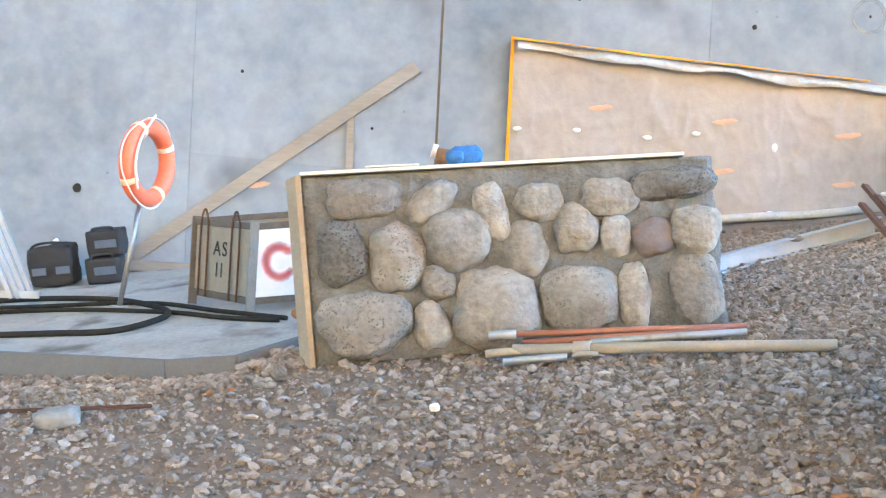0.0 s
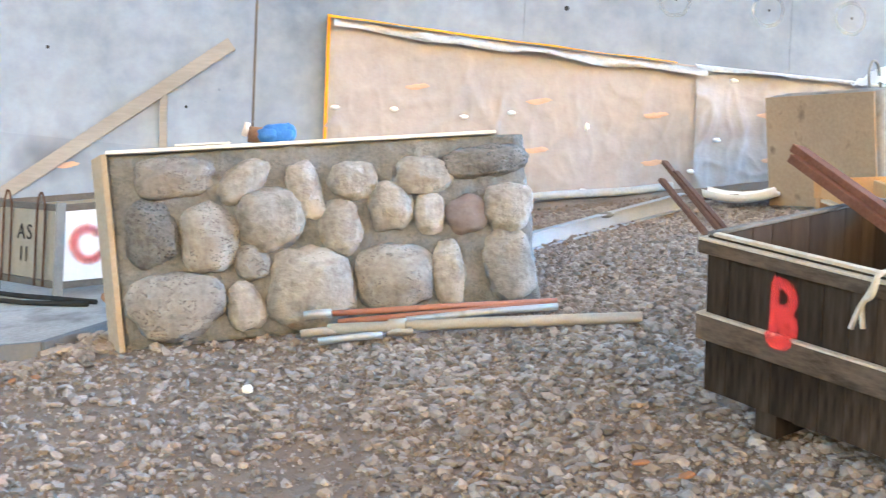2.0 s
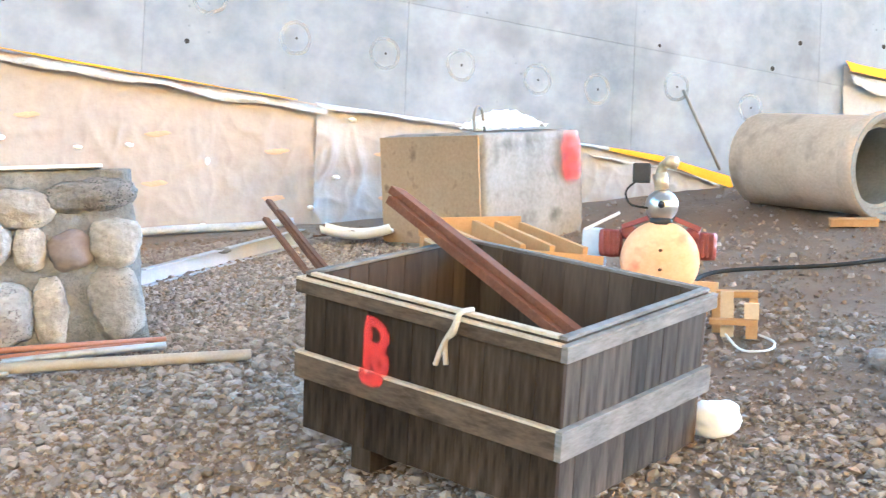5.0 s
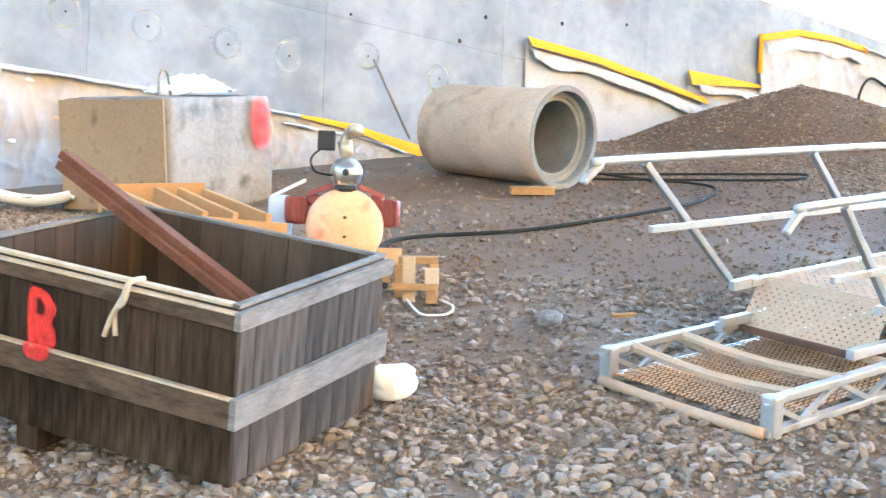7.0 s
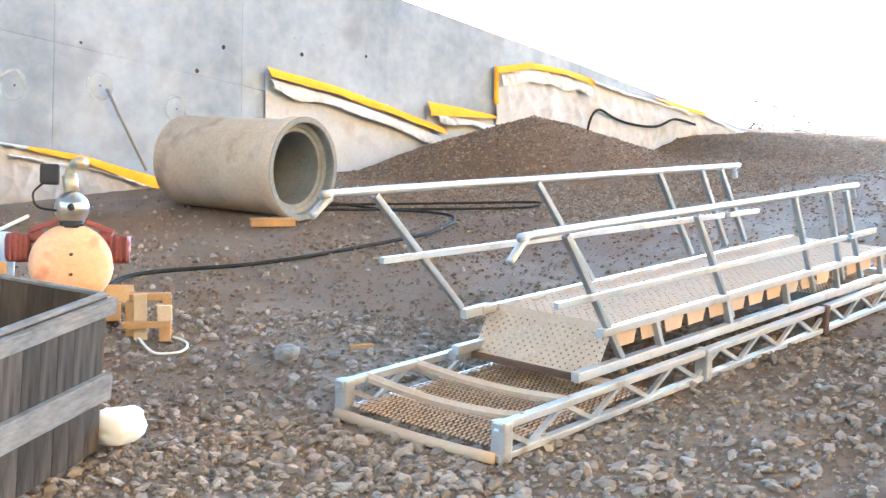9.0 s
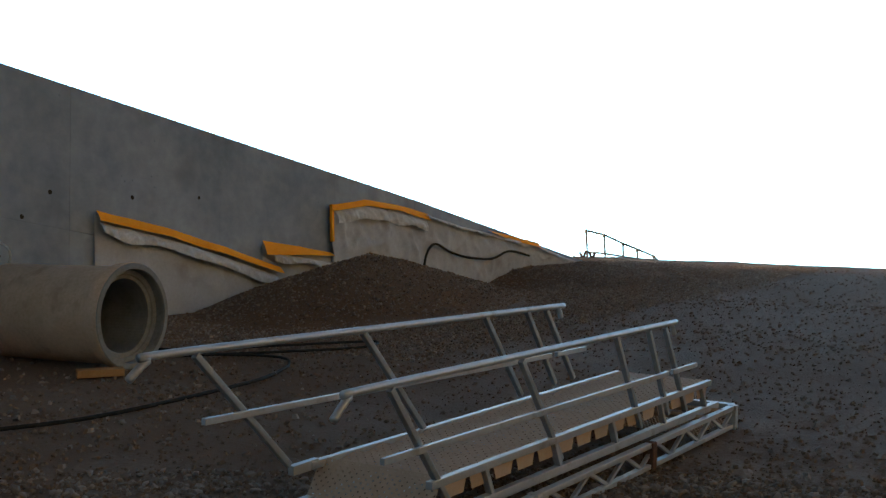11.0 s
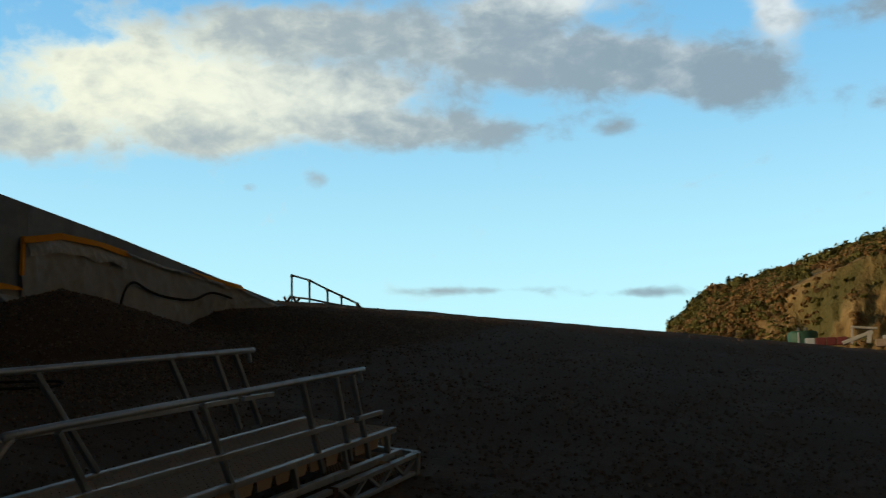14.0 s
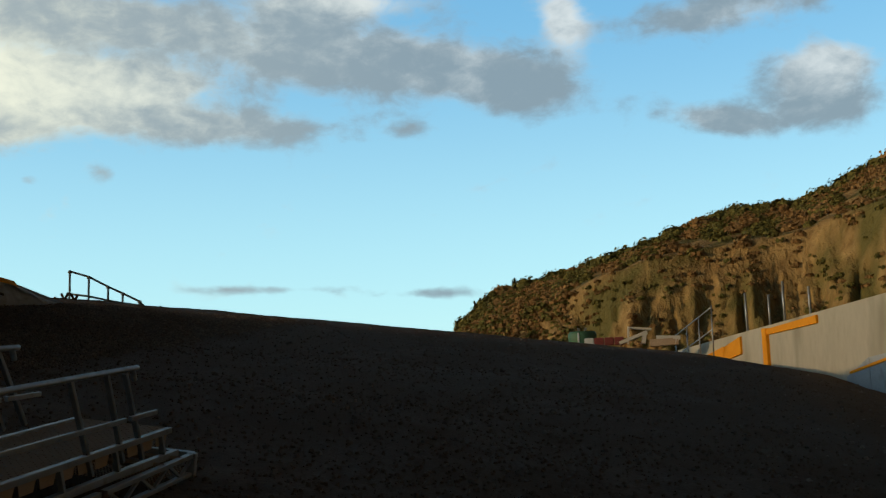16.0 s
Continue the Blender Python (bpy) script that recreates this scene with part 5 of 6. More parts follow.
# ---- pump set with an orange tank end ----
def pump():
    o = Vector((4.62, 6.22, rise(4.62, 6.22) + 0.02))
    base = Matrix.Translation(o) @ Matrix.Rotation(radians(-36), 4, "Z")
    t = thing("pump_set", base, "old pump set with faded orange tank and steel ball", "pump")
    # local y points away from the viewer
    bm = bmesh.new()
    M = Matrix.Translation((0, 0, 0.36)) @ Matrix.Rotation(radians(90), 4, "X")
    lathe(bm, ((0.001, 0.06), (0.10, 0.055), (0.19, 0.035), (0.235, 0.0), (0.245, -0.04), (0.245, -0.42), (0.2, -0.47), (0.001, -0.5)), 44, M)
    part("tank", bm, DRUM, t, smooth=True)
    for z in (0.0, 0.12):
        bm = bmesh.new()
        lump(bm, 0.025, 0.015, 0.02, Matrix.Translation((0.005, -0.065, 0.30 + z)), 2, 0.1)
        part("bolt", bm, RUST, t, smooth=True)
    bm = bmesh.new()
    bmesh.ops.create_uvsphere(bm, u_segments=28, v_segments=18, radius=0.102, matrix=Matrix.Translation((0.0, 0.05, 0.70)))
    part("steel_ball", bm, STEEL, t, "shiny steel ball", True)
    bm = bmesh.new()
    sweep(bm, [(0, 0.05, 0.58), (0, 0.05, 0.62)], 0.07, 18)
    sweep(bm, [(0.0, -0.055, 0.70), (0.0, -0.085, 0.70)], 0.022, 12)
    part("flange", bm, BLACK, t, smooth=True)
    bm = bmesh.new()
    sweep(bm, [(0, 0.05, 0.80), (-0.02, 0.05, 0.90)], 0.045, 14)
    sweep(bm, curve([(-0.02, 0.05, 0.88), (0.0, 0.04, 0.94), (0.03, 0.0, 0.965), (0.06, -0.04, 0.96)]), 0.032, 12)
    part("valve", bm, BRASS, t, "pale brass valve", True)
    bm = bmesh.new()
    sweep(bm, [(0.035, -0.03, 0.965), (0.065, -0.075, 0.96)], 0.042, 14)
    part("valve_cap", bm, BRASS, t, smooth=True)
    bm = bmesh.new()
    box(bm, 0.11, 0.10, 0.12, Matrix.Translation((-0.13, 0.05, 0.84)), 0.012)
    part("switch_box", bm, BLACK, t, "black switch box")
    bm = bmesh.new()
    sweep(bm, curve([(-0.16, 0.03, 0.85), (-0.22, 0.0, 0.78), (-0.19, -0.02, 0.70), (-0.08, 0.0, 0.68)]), 0.007, 6)
    part("lead", bm, CABLE, t, smooth=True)
    for s in (-1, 1):
        bm = bmesh.new()
        lump(bm, 0.17, 0.24, 0.20, Matrix.Translation((s * 0.29 - 0.02, 0.18, 0.46)), 3, 0.10, 1.6, s + 3, 0.92)
        lump(bm, 0.10, 0.12, 0.10, Matrix.Translation((s * 0.20, 0.12, 0.53)), 3, 0.2, 1.6, s + 6, 0.6)
        part("motor", bm, REDPAINT, t, "dark red motor casing", True)
        for k in range(4):
            bm = bmesh.new()
            box(bm, 0.012, 0.22, 0.15, Matrix.Translation((s * 0.29 - 0.06 + 0.03 * k, 0.17, 0.385)), 0.003)
            part("cooling_fin", bm, REDPAINT, t)
        bm = bmesh.new()
        bar(bm, (s * 0.08, 0.02, 0.62), (s * 0.24, 0.05, 0.56), 0.025, 0.03, (0, 0, 1), 0.004)
        part("bracket", bm, REDPAINT, t)
        bm = bmesh.new()
        box(bm, 0.09, 0.7, 0.10, Matrix.Translation((s * 0.25, 0.15, 0.03)), 0.006)
        part("bearer", bm, NEWTIMBER, t)
    bm = bmesh.new()
    box(bm, 0.70, 0.09, 0.11, Matrix.Translation((0.02, 0.30, 0.13)), 0.005)
    part("crosspiece", bm, PALETIMBER, t)
    c = Matrix.Translation((4.60, 6.95, rise(4.6, 6.95) + 0.06)) @ Matrix.Rotation(radians(-30), 4, "Z")
    j = thing("jerrycan", c, "bluish white plastic can with a tilted white lid", "can")
    bm = bmesh.new()
    lump(bm, 0.19, 0.15, 0.46, Matrix.Translation((0, 0, 0.23)), 4, 0.06, 1.2, 3, 0.85)
    part("body", bm, BLUEWHITE, j, smooth=True)
    bm = bmesh.new()
    box(bm, 0.26, 0.18, 0.02, Matrix.Translation((0.05, 0, 0.47)) @ Matrix.Rotation(radians(-28), 4, "Y"), 0.006)
    part("lid", bm, WHITEBAG, j, "white tilted lid")


pump()


def timber_tray():
    o = Vector((3.60, 6.50, rise(3.60, 6.50)))
    t = thing("timber_tray", Matrix.Translation(o), "new pine slatted tray tipped up behind the crate", "timber tray")
    def b(name, p, q, w, h, mat, up=(0, 0, 1)):
        bm = bmesh.new()
        bar(bm, Vector(p) - o, Vector(q) - o, w, h, up, 0.004)
        part(name, bm, mat, t)
    b("rail", (3.40, 7.16, 2.01), (4.00, 6.88, 2.05), 0.035, 0.12, NEWTIMBER)
    b("rail", (3.40, 6.08, 1.83), (3.98, 5.86, 1.80), 0.035, 0.12, NEWTIMBER)
    for x0, x1 in ((3.43, 3.36), (3.70, 3.56), (3.83, 3.72), (3.97, 3.90)):
        b("slat", (x0, 7.08 - (x0 - 3.43) * 0.45, 2.0), (x1, 6.12 - (x1 - 3.36) * 0.35, 1.84), 0.035, 0.14, NEWTIMBER)
    b("base_board", (3.5, 6.95, 1.93), (3.5, 6.1, 1.77), 0.30, 0.02, PALETIMBER)
    b("base_board", (3.82, 6.8, 1.94), (3.78, 6.0, 1.74), 0.26, 0.02, NEWTIMBER)
    for x, y, z in ((3.42, 7.08, 1.95), (3.95, 6.88, 1.98), (3.42, 6.12, 1.77), (3.93, 5.92, 1.74)):
        b("leg", (x, y, rise(x, y) - 0.03), (x, y, z), 0.06, 0.06, NEWTIMBER, (0, 1, 0))


timber_tray()


def trestle():
    m = ground_pose(4.74, 5.64, -40) @ Matrix.Diagonal((0.82, 0.82, 0.82, 1))
    t = thing("timber_offcut_stack", m, "knocked-up pine offcut frame on the earth", "timber")
    for name, p, q, w, h, mat in (("rail", (-0.16, 0.0, 0.12), (0.17, 0.0, 0.12), 0.06, 0.04, NEWTIMBER), ("rail", (-0.12, 0.2, 0.28), (0.17, 0.2, 0.28), 0.07, 0.05, NEWTIMBER), ("post", (-0.04, 0.05, 0.0), (-0.04, 0.10, 0.32), 0.09, 0.05, PALETIMBER),
                                  ("post", (0.13, 0.0, 0.0), (0.13, 0.02, 0.13), 0.08, 0.06, NEWTIMBER), ("block", (0.13, 0.02, 0.14), (0.13, 0.03, 0.25), 0.10, 0.07, PALETIMBER), ("post", (-0.12, 0.18, 0.0), (-0.12, 0.18, 0.25), 0.06, 0.05, NEWTIMBER), ("post", (0.14, 0.2, 0.0), (0.14, 0.2, 0.25), 0.06, 0.05, NEWTIMBER)):
        bm = bmesh.new()
        bar(bm, p, q, w, h, (0, 1, 0.01) if name != "rail" else (0, 0, 1), 0.004)
        part(name, bm, mat, t)
    cable_of("hose", "pale plastic hose curled by timber offcuts", ((4.62, 5.55, 0.05), (4.60, 5.38), (4.72, 5.30), (4.86, 5.42), (4.9, 5.6)), 0.007, PALEHOSE, category="hose")


trestle()


# ---- long galvanised beam and trough ----
def long_beam():
    a, b = Vector((2.05, 9.30, 0)), Vector((3.62, 10.28, 0))
    a.z, b.z = rise(a.x, a.y) + 0.06, rise(b.x, b.y) + 0.10
    t = thing("galvanised_beam", Matrix.Translation(a), "pale galvanised channel beam lying on gravel", "beam")
    d = b - a
    s = d.cross(Vector((0, 0, 1))).normalized()
    for off, w, h in ((Vector(), 0.012, 0.14), (s * 0.04 + Vector((0, 0, 0.066)), 0.08, 0.012), (s * 0.04 - Vector((0, 0, 0.066)), 0.08, 0.012)):
        bm = bmesh.new()
        bar(bm, off, off + d, w, h, (0, 0, 1), 0.003)
        part("flange" if h < 0.1 else "web", bm, GALV, t)
    bm = bmesh.new()
    lump(bm, 0.12, 0.06, 0.05, Matrix.Translation(d * 0.46 + Vector((0, 0, 0.06)) + s * 0.06), 3, 0.4, 2)
    part("clamp", bm, STEELGREY, t, smooth=True)
    m = ground_pose(4.14, 10.15, -35, 0.06)
    bm = bmesh.new()
    n = 18
    g = []
    for i in range(n + 1):
        x = -0.32 + 0.64 * i / n
        sag = 0.55 * x * x
        g.append([(bm.verts.new((x, 0.10 * math.cos(q), 0.07 - 0.085 * math.sin(q) + sag)), bm.verts.new((x, 0.092 * math.cos(q), 0.072 - 0.077 * math.sin(q) + sag))) for q in (math.pi * k / 10 for k in range(11))])
    for i in range(n):
        for k in range(10):
            bm.faces.new((g[i][k][0], g[i + 1][k][0], g[i + 1][k + 1][0], g[i][k + 1][0]))
            bm.faces.new((g[i][k][1], g[i][k + 1][1], g[i + 1][k + 1][1], g[i + 1][k][1]))
    solo("plastic_trough", bm, WHITEBAG, "white half-round plastic trough on the ground", "trough", m, smooth=True)
    for k in range(4):
        bm = bmesh.new()
        a2 = Vector((3.85 + 0.05 * k, 10.55 - 0.1 * k, 0))
        b2 = a2 + Vector((0.75, -0.35 + 0.1 * k, 0))
        a2.z, b2.z = rise(a2.x, a2.y) + 0.05 + 0.02 * k, rise(b2.x, b2.y) + 0.08
        sweep(bm, [a2, b2], 0.010, 6)
        solo("steel_rod", bm, RUST, "dark rusty reinforcing rod on the ground", "rod", group="rods by the trough", smooth=True)


long_beam()


# ---- stair flight laid on a gangway ----
GANG = axes_pose((4.48, 2.94, 1.03), (0.99006, -0.02229, 0.13885), (0.00397, 0.9914, 0.13084))


def gangway():
    L, W = 4.85, 0.92
    t = thing("gangway", GANG, "aluminium truss gangway with mesh floor lying on the earth", "gangway")
    for y in (0.0, W):
        for z, w, h in ((0.02, 0.045, 0.03), (0.155, 0.048, 0.034)):
            bm = bmesh.new()
            bar(bm, (0, y, z), (L, y, z), w, h, (0, 0, 1), 0.005)
            part("chord", bm, ALU, t)
        n = 20
        for k in range(n):
            bm = bmesh.new()
            x0, x1 = L * k / n, L * (k + 1) / n
            z0, z1 = (0.03, 0.15) if k % 2 else (0.15, 0.03)
            bar(bm, (x0, y, z0), (x1, y, z1), 0.022, 0.022, (0, 1, 0))
            part("lattice", bm, ALU, t)
        for x in (0.04, 1.78, 3.3, L - 0.04):
            bm = bmesh.new()
            box(bm, 0.06, 0.075, 0.18, Matrix.Translation((x, y, -0.005)), 0.01)
            part("bracket", bm, ALU if x != 3.3 else RUST, t)
    bm = bmesh.new()
    sweep(bm, [(-0.01 - 0.02 * math.sin(math.pi * k / 10), W * k / 10, 0.022) for k in range(11)], 0.026, 8)
    part("end_beam", bm, TREAD, t, "bowed dusty end bar", True)
    bm = bmesh.new()
    bar(bm, (L, 0, 0.155), (L, W, 0.155), 0.06, 0.04, (0, 0, 1), 0.006)
    part("end_beam", bm, ALU, t)
    for x, sag in ((0.19, 0.03), (0.54, 0.025), (0.9, 0.0), (4.3, 0.0), (4.6, 0.0)):
        bm = bmesh.new()
        pts = [(x, W * k / 8, 0.155 - sag * math.sin(math.pi * k / 8)) for k in range(9)]
        sweep(bm, pts, 0.024, 6)
        part("cross_beam", bm, TREAD, t)
    for x in (0.35, 0.72):
        bm = bmesh.new()
        bar(bm, (x, 0, 0.03), (x, W, 0.03), 0.03, 0.03, (0, 0, 1))
        part("joist", bm, ALU, t)
    # expanded mesh floor
    bm = bmesh.new()
    step = 0.05
    for x0, x1 in ((0.03, 1.25), (4.2, 4.82)):
        nx, ny = int((x1 - x0) / step), int(0.86 / 0.026)
        for i in range(nx + 1):
            x = x0 + step * i
            for j in range(ny):
                y = 0.03 + 0.026 * j
                for a, b in (((x, y), (x + step / 2, y + 0.013)), ((x + step / 2, y + 0.013), (x, y + 0.026))):
                    d = Vector((b[0] - a[0], b[1] - a[1], 0)).normalized()
                    s = Vector((-d.y, d.x, 0)) * 0.0035
                    p, q = Vector((*a, 0.05)), Vector((*b, 0.05))
                    bm.faces.new([bm.verts.new(v) for v in (p - s, q - s, q + s + Vector((0, 0, 0.006)), p + s + Vector((0, 0, 0.006)))])
                a, b = (x + step / 2, y + 0.013), (x + step, y + 0.013)
                bm.faces.new([bm.verts.new(v) for v in ((a[0], a[1] - 0.003, 0.05), (b[0], b[1] - 0.003, 0.05), (b[0], b[1] + 0.003, 0.055), (a[0], a[1] + 0.003, 0.055))])
    part("mesh_floor", bm, TREAD, t, "dusty expanded metal mesh")


gangway()
STAIRM = GANG @ Matrix.Translation((0, 0, 0.176))


def perforated(bm, p, ex, ey, nx, ny, hole=0.5):
    """A flat plate with rows of slot holes, from corner p along ex and ey."""
    ex, ey = Vector(ex), Vector(ey)
    us = [0.0]
    for i in range(nx):
        us += [(i + 0.5 - hole / 2) / nx, (i + 0.5 + hole / 2) / nx]
    us.append(1.0)
    vs = [0.0]
    for j in range(ny):
        vs += [(j + 0.5 - hole / 2) / ny, (j + 0.5 + hole / 2) / ny]
    vs.append(1.0)
    grid = [[bm.verts.new(Vector(p) + ex * u + ey * v) for v in vs] for u in us]
    for i in range(len(us) - 1):
        for j in range(len(vs) - 1):
            if i % 2 and j % 2 and (i // 2 + j // 2) % 2 == 0:
                continue
            bm.faces.new((grid[i][j], grid[i + 1][j], grid[i + 1][j + 1], grid[i][j + 1]))
    return bm


def stair():
    t = thing("stair_flight", STAIRM, "aluminium stair flight with perforated treads and handrails, laid flat", "stair")
    Y0, Y1 = 0.10, 0.82
    for y in (Y0, Y1):
        for z0, z1, x0, x1, w, h in ((0.03, 0.0, 0.72, 4.75, 0.045, 0.048), (0.205, 0.185, 0.92, 4.60, 0.04, 0.04)):
            bm = bmesh.new()
            bar(bm, (x0, y, z0), (x1, y, z1), w, h, (0, 0, 1), 0.005)
            part("stringer", bm, ALU, t)
        for k in range(5):
            bm = bmesh.new()
            bar(bm, (1.5 + 0.75 * k, y, 0.03), (1.42 + 0.75 * k, y, 0.19), 0.03, 0.04, (0, 1, 0), 0.004)
            part("stringer_tie", bm, ALU, t)
    # first wide plate, tilted up from the mesh floor
    bm = bmesh.new()
    perforated(bm, (0.88, Y0 - 0.0, -0.02), (0, 0.74, 0), (0.16, 0, 0.245), 34, 13, 0.40)
    part("end_plate", bm, TREAD, t, "dusty perforated end plate")
    bm = bmesh.new()
    bar(bm, (0.86, Y0 + 0.04, -0.015), (0.86, Y1, -0.015), 0.03, 0.03, (0, 0, 1), 0.003)
    part("plate_lip", bm, RUST, t)
    bm = bmesh.new()
    perforated(bm, (0, 0.0, 0), (0, 0.70, 0), (0.222, 0, 0.032), 26, 8, 0.34)
    bar(bm, (0.226, 0.0, 0.015), (0.226, 0.70, 0.015), 0.010, 0.035, (0, 0, 1))
    for y in (0.0, 0.70):
        f = [bm.verts.new(v) for v in ((0.0, y, 0.0), (0.03, y, -0.08), (0.185, y, -0.08), (0.222, y, 0.032))]
        bm.faces.new(f)
    tread = mesh_of(bm, "tread")
    tread.materials.append(TREAD)
    for k in range(15):
        piece("tread", tread, t, Matrix.Translation((1.06 + 0.236 * k, Y0 + 0.01, 0.185 - 0.0012 * k)))
    def rail(y, x0, z0, x1, z1, zend, xbend):
        bm = bmesh.new()
        sweep(bm, curve([(xbend, y, zend), (x0 - 0.06, y, z0 - 0.015), (x0 + 0.05, y, z0), ((x0 + x1) / 2, y, (z0 + z1) / 2), (x1 - 0.06, y, z1), (x1, y, z1 - 0.01), (x1 + 0.05, y, z1 - 0.08)], 6), 0.019, 12)
        part("handrail", bm, ALU, t, "bright bent handrail", True)
    rail(Y0, 0.36, 0.735, 3.86, 0.69, 0.635, 0.19)
    rail(Y1, -0.10, 0.885, 3.60, 0.78, 0.80, -0.27)
    for y, x0, z0, x1, z1 in ((Y0 - 0.03, 0.50, 0.405, 4.25, 0.36), (Y1 - 0.03, 0.14, 0.56, 3.97, 0.445)):
        bm = bmesh.new()
        for a, b in ((0.0, 0.865), (0.885, 1.0)):
            bar(bm, (x0 + (x1 - x0) * a, y, z0 + (z1 - z0) * a), (x0 + (x1 - x0) * b, y, z0 + (z1 - z0) * b), 0.026, 0.032, (0, 0, 1), 0.004)
        part("midrail", bm, ALU, t)
    for y, row in ((Y0, ((0.60, 0.71, 1.12, 0.05), (1.80, 0.69, 2.27, 0.07), (2.98, 0.70, 3.37, 0.07), (3.48, 0.68, 3.82, 0.08), (3.75, 0.67, 4.14, 0.05))), (Y1, ((0.12, 0.86, 0.76, 0.24), (1.37, 0.83, 1.95, 0.22), (2.63, 0.80, 3.10, 0.24), (3.16, 0.79, 3.57, 0.25), (3.43, 0.77, 3.85, 0.25)))):
        for a, za, b, zb in row:
            bm = bmesh.new()
            bar(bm, (a, y, za), (b, y, zb), 0.032, 0.032, (0, 1, 0), 0.004)
            part("rail_post", bm, ALUPOST, t)
    bm = bmesh.new()
    bar(bm, (0.72, Y1 + 0.02, 0.0), (0.98, Y1 + 0.02, 0.02), 0.05, 0.05, (0, 0, 1), 0.004)
    bar(bm, (0.80, Y1 + 0.02, 0.2), (0.98, Y1, 0.21), 0.04, 0.05, (0, 0, 1), 0.004)
    part("stringer_end", bm, ALU, t)


stair()

# ---- cables and hoses on the earth ----
cable_of("cable", "black electric cable lying up the ramp", ((5.2, 6.75), (5.84, 7.25), (6.75, 6.98), (7.59, 6.94), (8.85, 7.03), (9.6, 7.3)), 0.016, CABLE)
cable_of("hose", "grey hose end curling on the ramp", ((9.6, 7.3), (9.95, 7.6), (10.0, 7.95), (9.8, 8.4), (9.75, 9.14), (9.5, 9.5)), 0.014, CABLE, category="hose")
cable_of("cable", "black cable looping behind the stair", ((9.3, 9.3), (10.2, 8.6), (11.2, 7.9), (11.5, 7.6), (11.0, 7.5), (9.9, 8.3), (9.2, 8.9)), 0.014, CABLE)
cable_of("cable", "black hose draped over the grey membrane", ((17.85, 11.05, 0.1), (17.95, 11.1, 0.45), (18.1, 11.1, 0.72), (18.35, 11.1, 0.84), (18.8, 11.1, 0.76), (19.4, 11.1, 0.66), (20.2, 11.05, 0.42), (20.9, 11.05, 0.38), (21.6, 11.0, 0.2)), 0.022, CABLE)
bm = bmesh.new()
sweep(bm, [on_wall(8.62, 3.92, 0.04), on_wall(9.10, 3.02, 0.14)], 0.018, 8)
solo("steel_rod", bm, STEELGREY, "grey steel rod leaning on the wall", "rod", smooth=True)

# ---- loose bits on the ground ----
def bit(name, label, x, y, s, mat, yaw=0.0, seed=0.0, boxy=0.4):
    bm = bmesh.new()
    lump(bm, *s, Matrix.Translation((0, 0, s[2] * 0.35)), 3, 0.22, 1.5, seed, boxy)
    solo(name, bm, mat, label, "debris", ground_pose(x, y, yaw), smooth=True)


bit("concrete_lump", "broken pale concrete lump on the gravel", -2.07, 6.7, (0.27, 0.17, 0.11), BLOCK, 10, 1, 0.95)
bit("stone", "large buff stone on the earth", 5.05, 4.80, (0.17, 0.14, 0.085), STONE, 30, 2)
bit("stone", "pale round stone on the gravel", 0.0, 6.22, (0.06, 0.05, 0.045), WHITEBOARD, 0, 3)
for k, (x, y) in enumerate(((1.53, 4.54), (1.65, 4.35), (1.66, 4.04), (-1.34, 7.21), (-1.2, 7.15))):
    bit("brick_chip", "orange brick chip on the gravel", x, y, (0.075, 0.045, 0.018), BRICKRED, 30 * k, 5 + k, 0.6)
bm = bmesh.new()
box(bm, 0.14, 0.04, 0.02, I4, 0.003)
solo("timber_chip", bm, NEWTIMBER, "orange pine timber chip on the earth", "timber", ground_pose(5.45, 4.62, -25, 0.015))
bm = bmesh.new()
sweep(bm, [Vector((-3.2, 7.3, rise(-3.2, 7.3) + 0.03)), Vector((-1.6, 6.85, rise(-1.6, 6.85) + 0.03))], 0.014, 6)
solo("steel_rod", bm, RUST, "rusty rod half buried in the gravel", "rod", smooth=True)


# ---- far end: rail, right wall, tank ----
def polar(a, r, e=None):
    """A point at a bearing from the viewer, at range r; its height by elevation e, or on the ground."""
    x, y = 0.5 + r * math.sin(radians(a)), -0.3 + r * math.cos(radians(a))
    return Vector((x, y, rise(x, y) if e is None else 1.89 + r * math.tan(radians(e))))


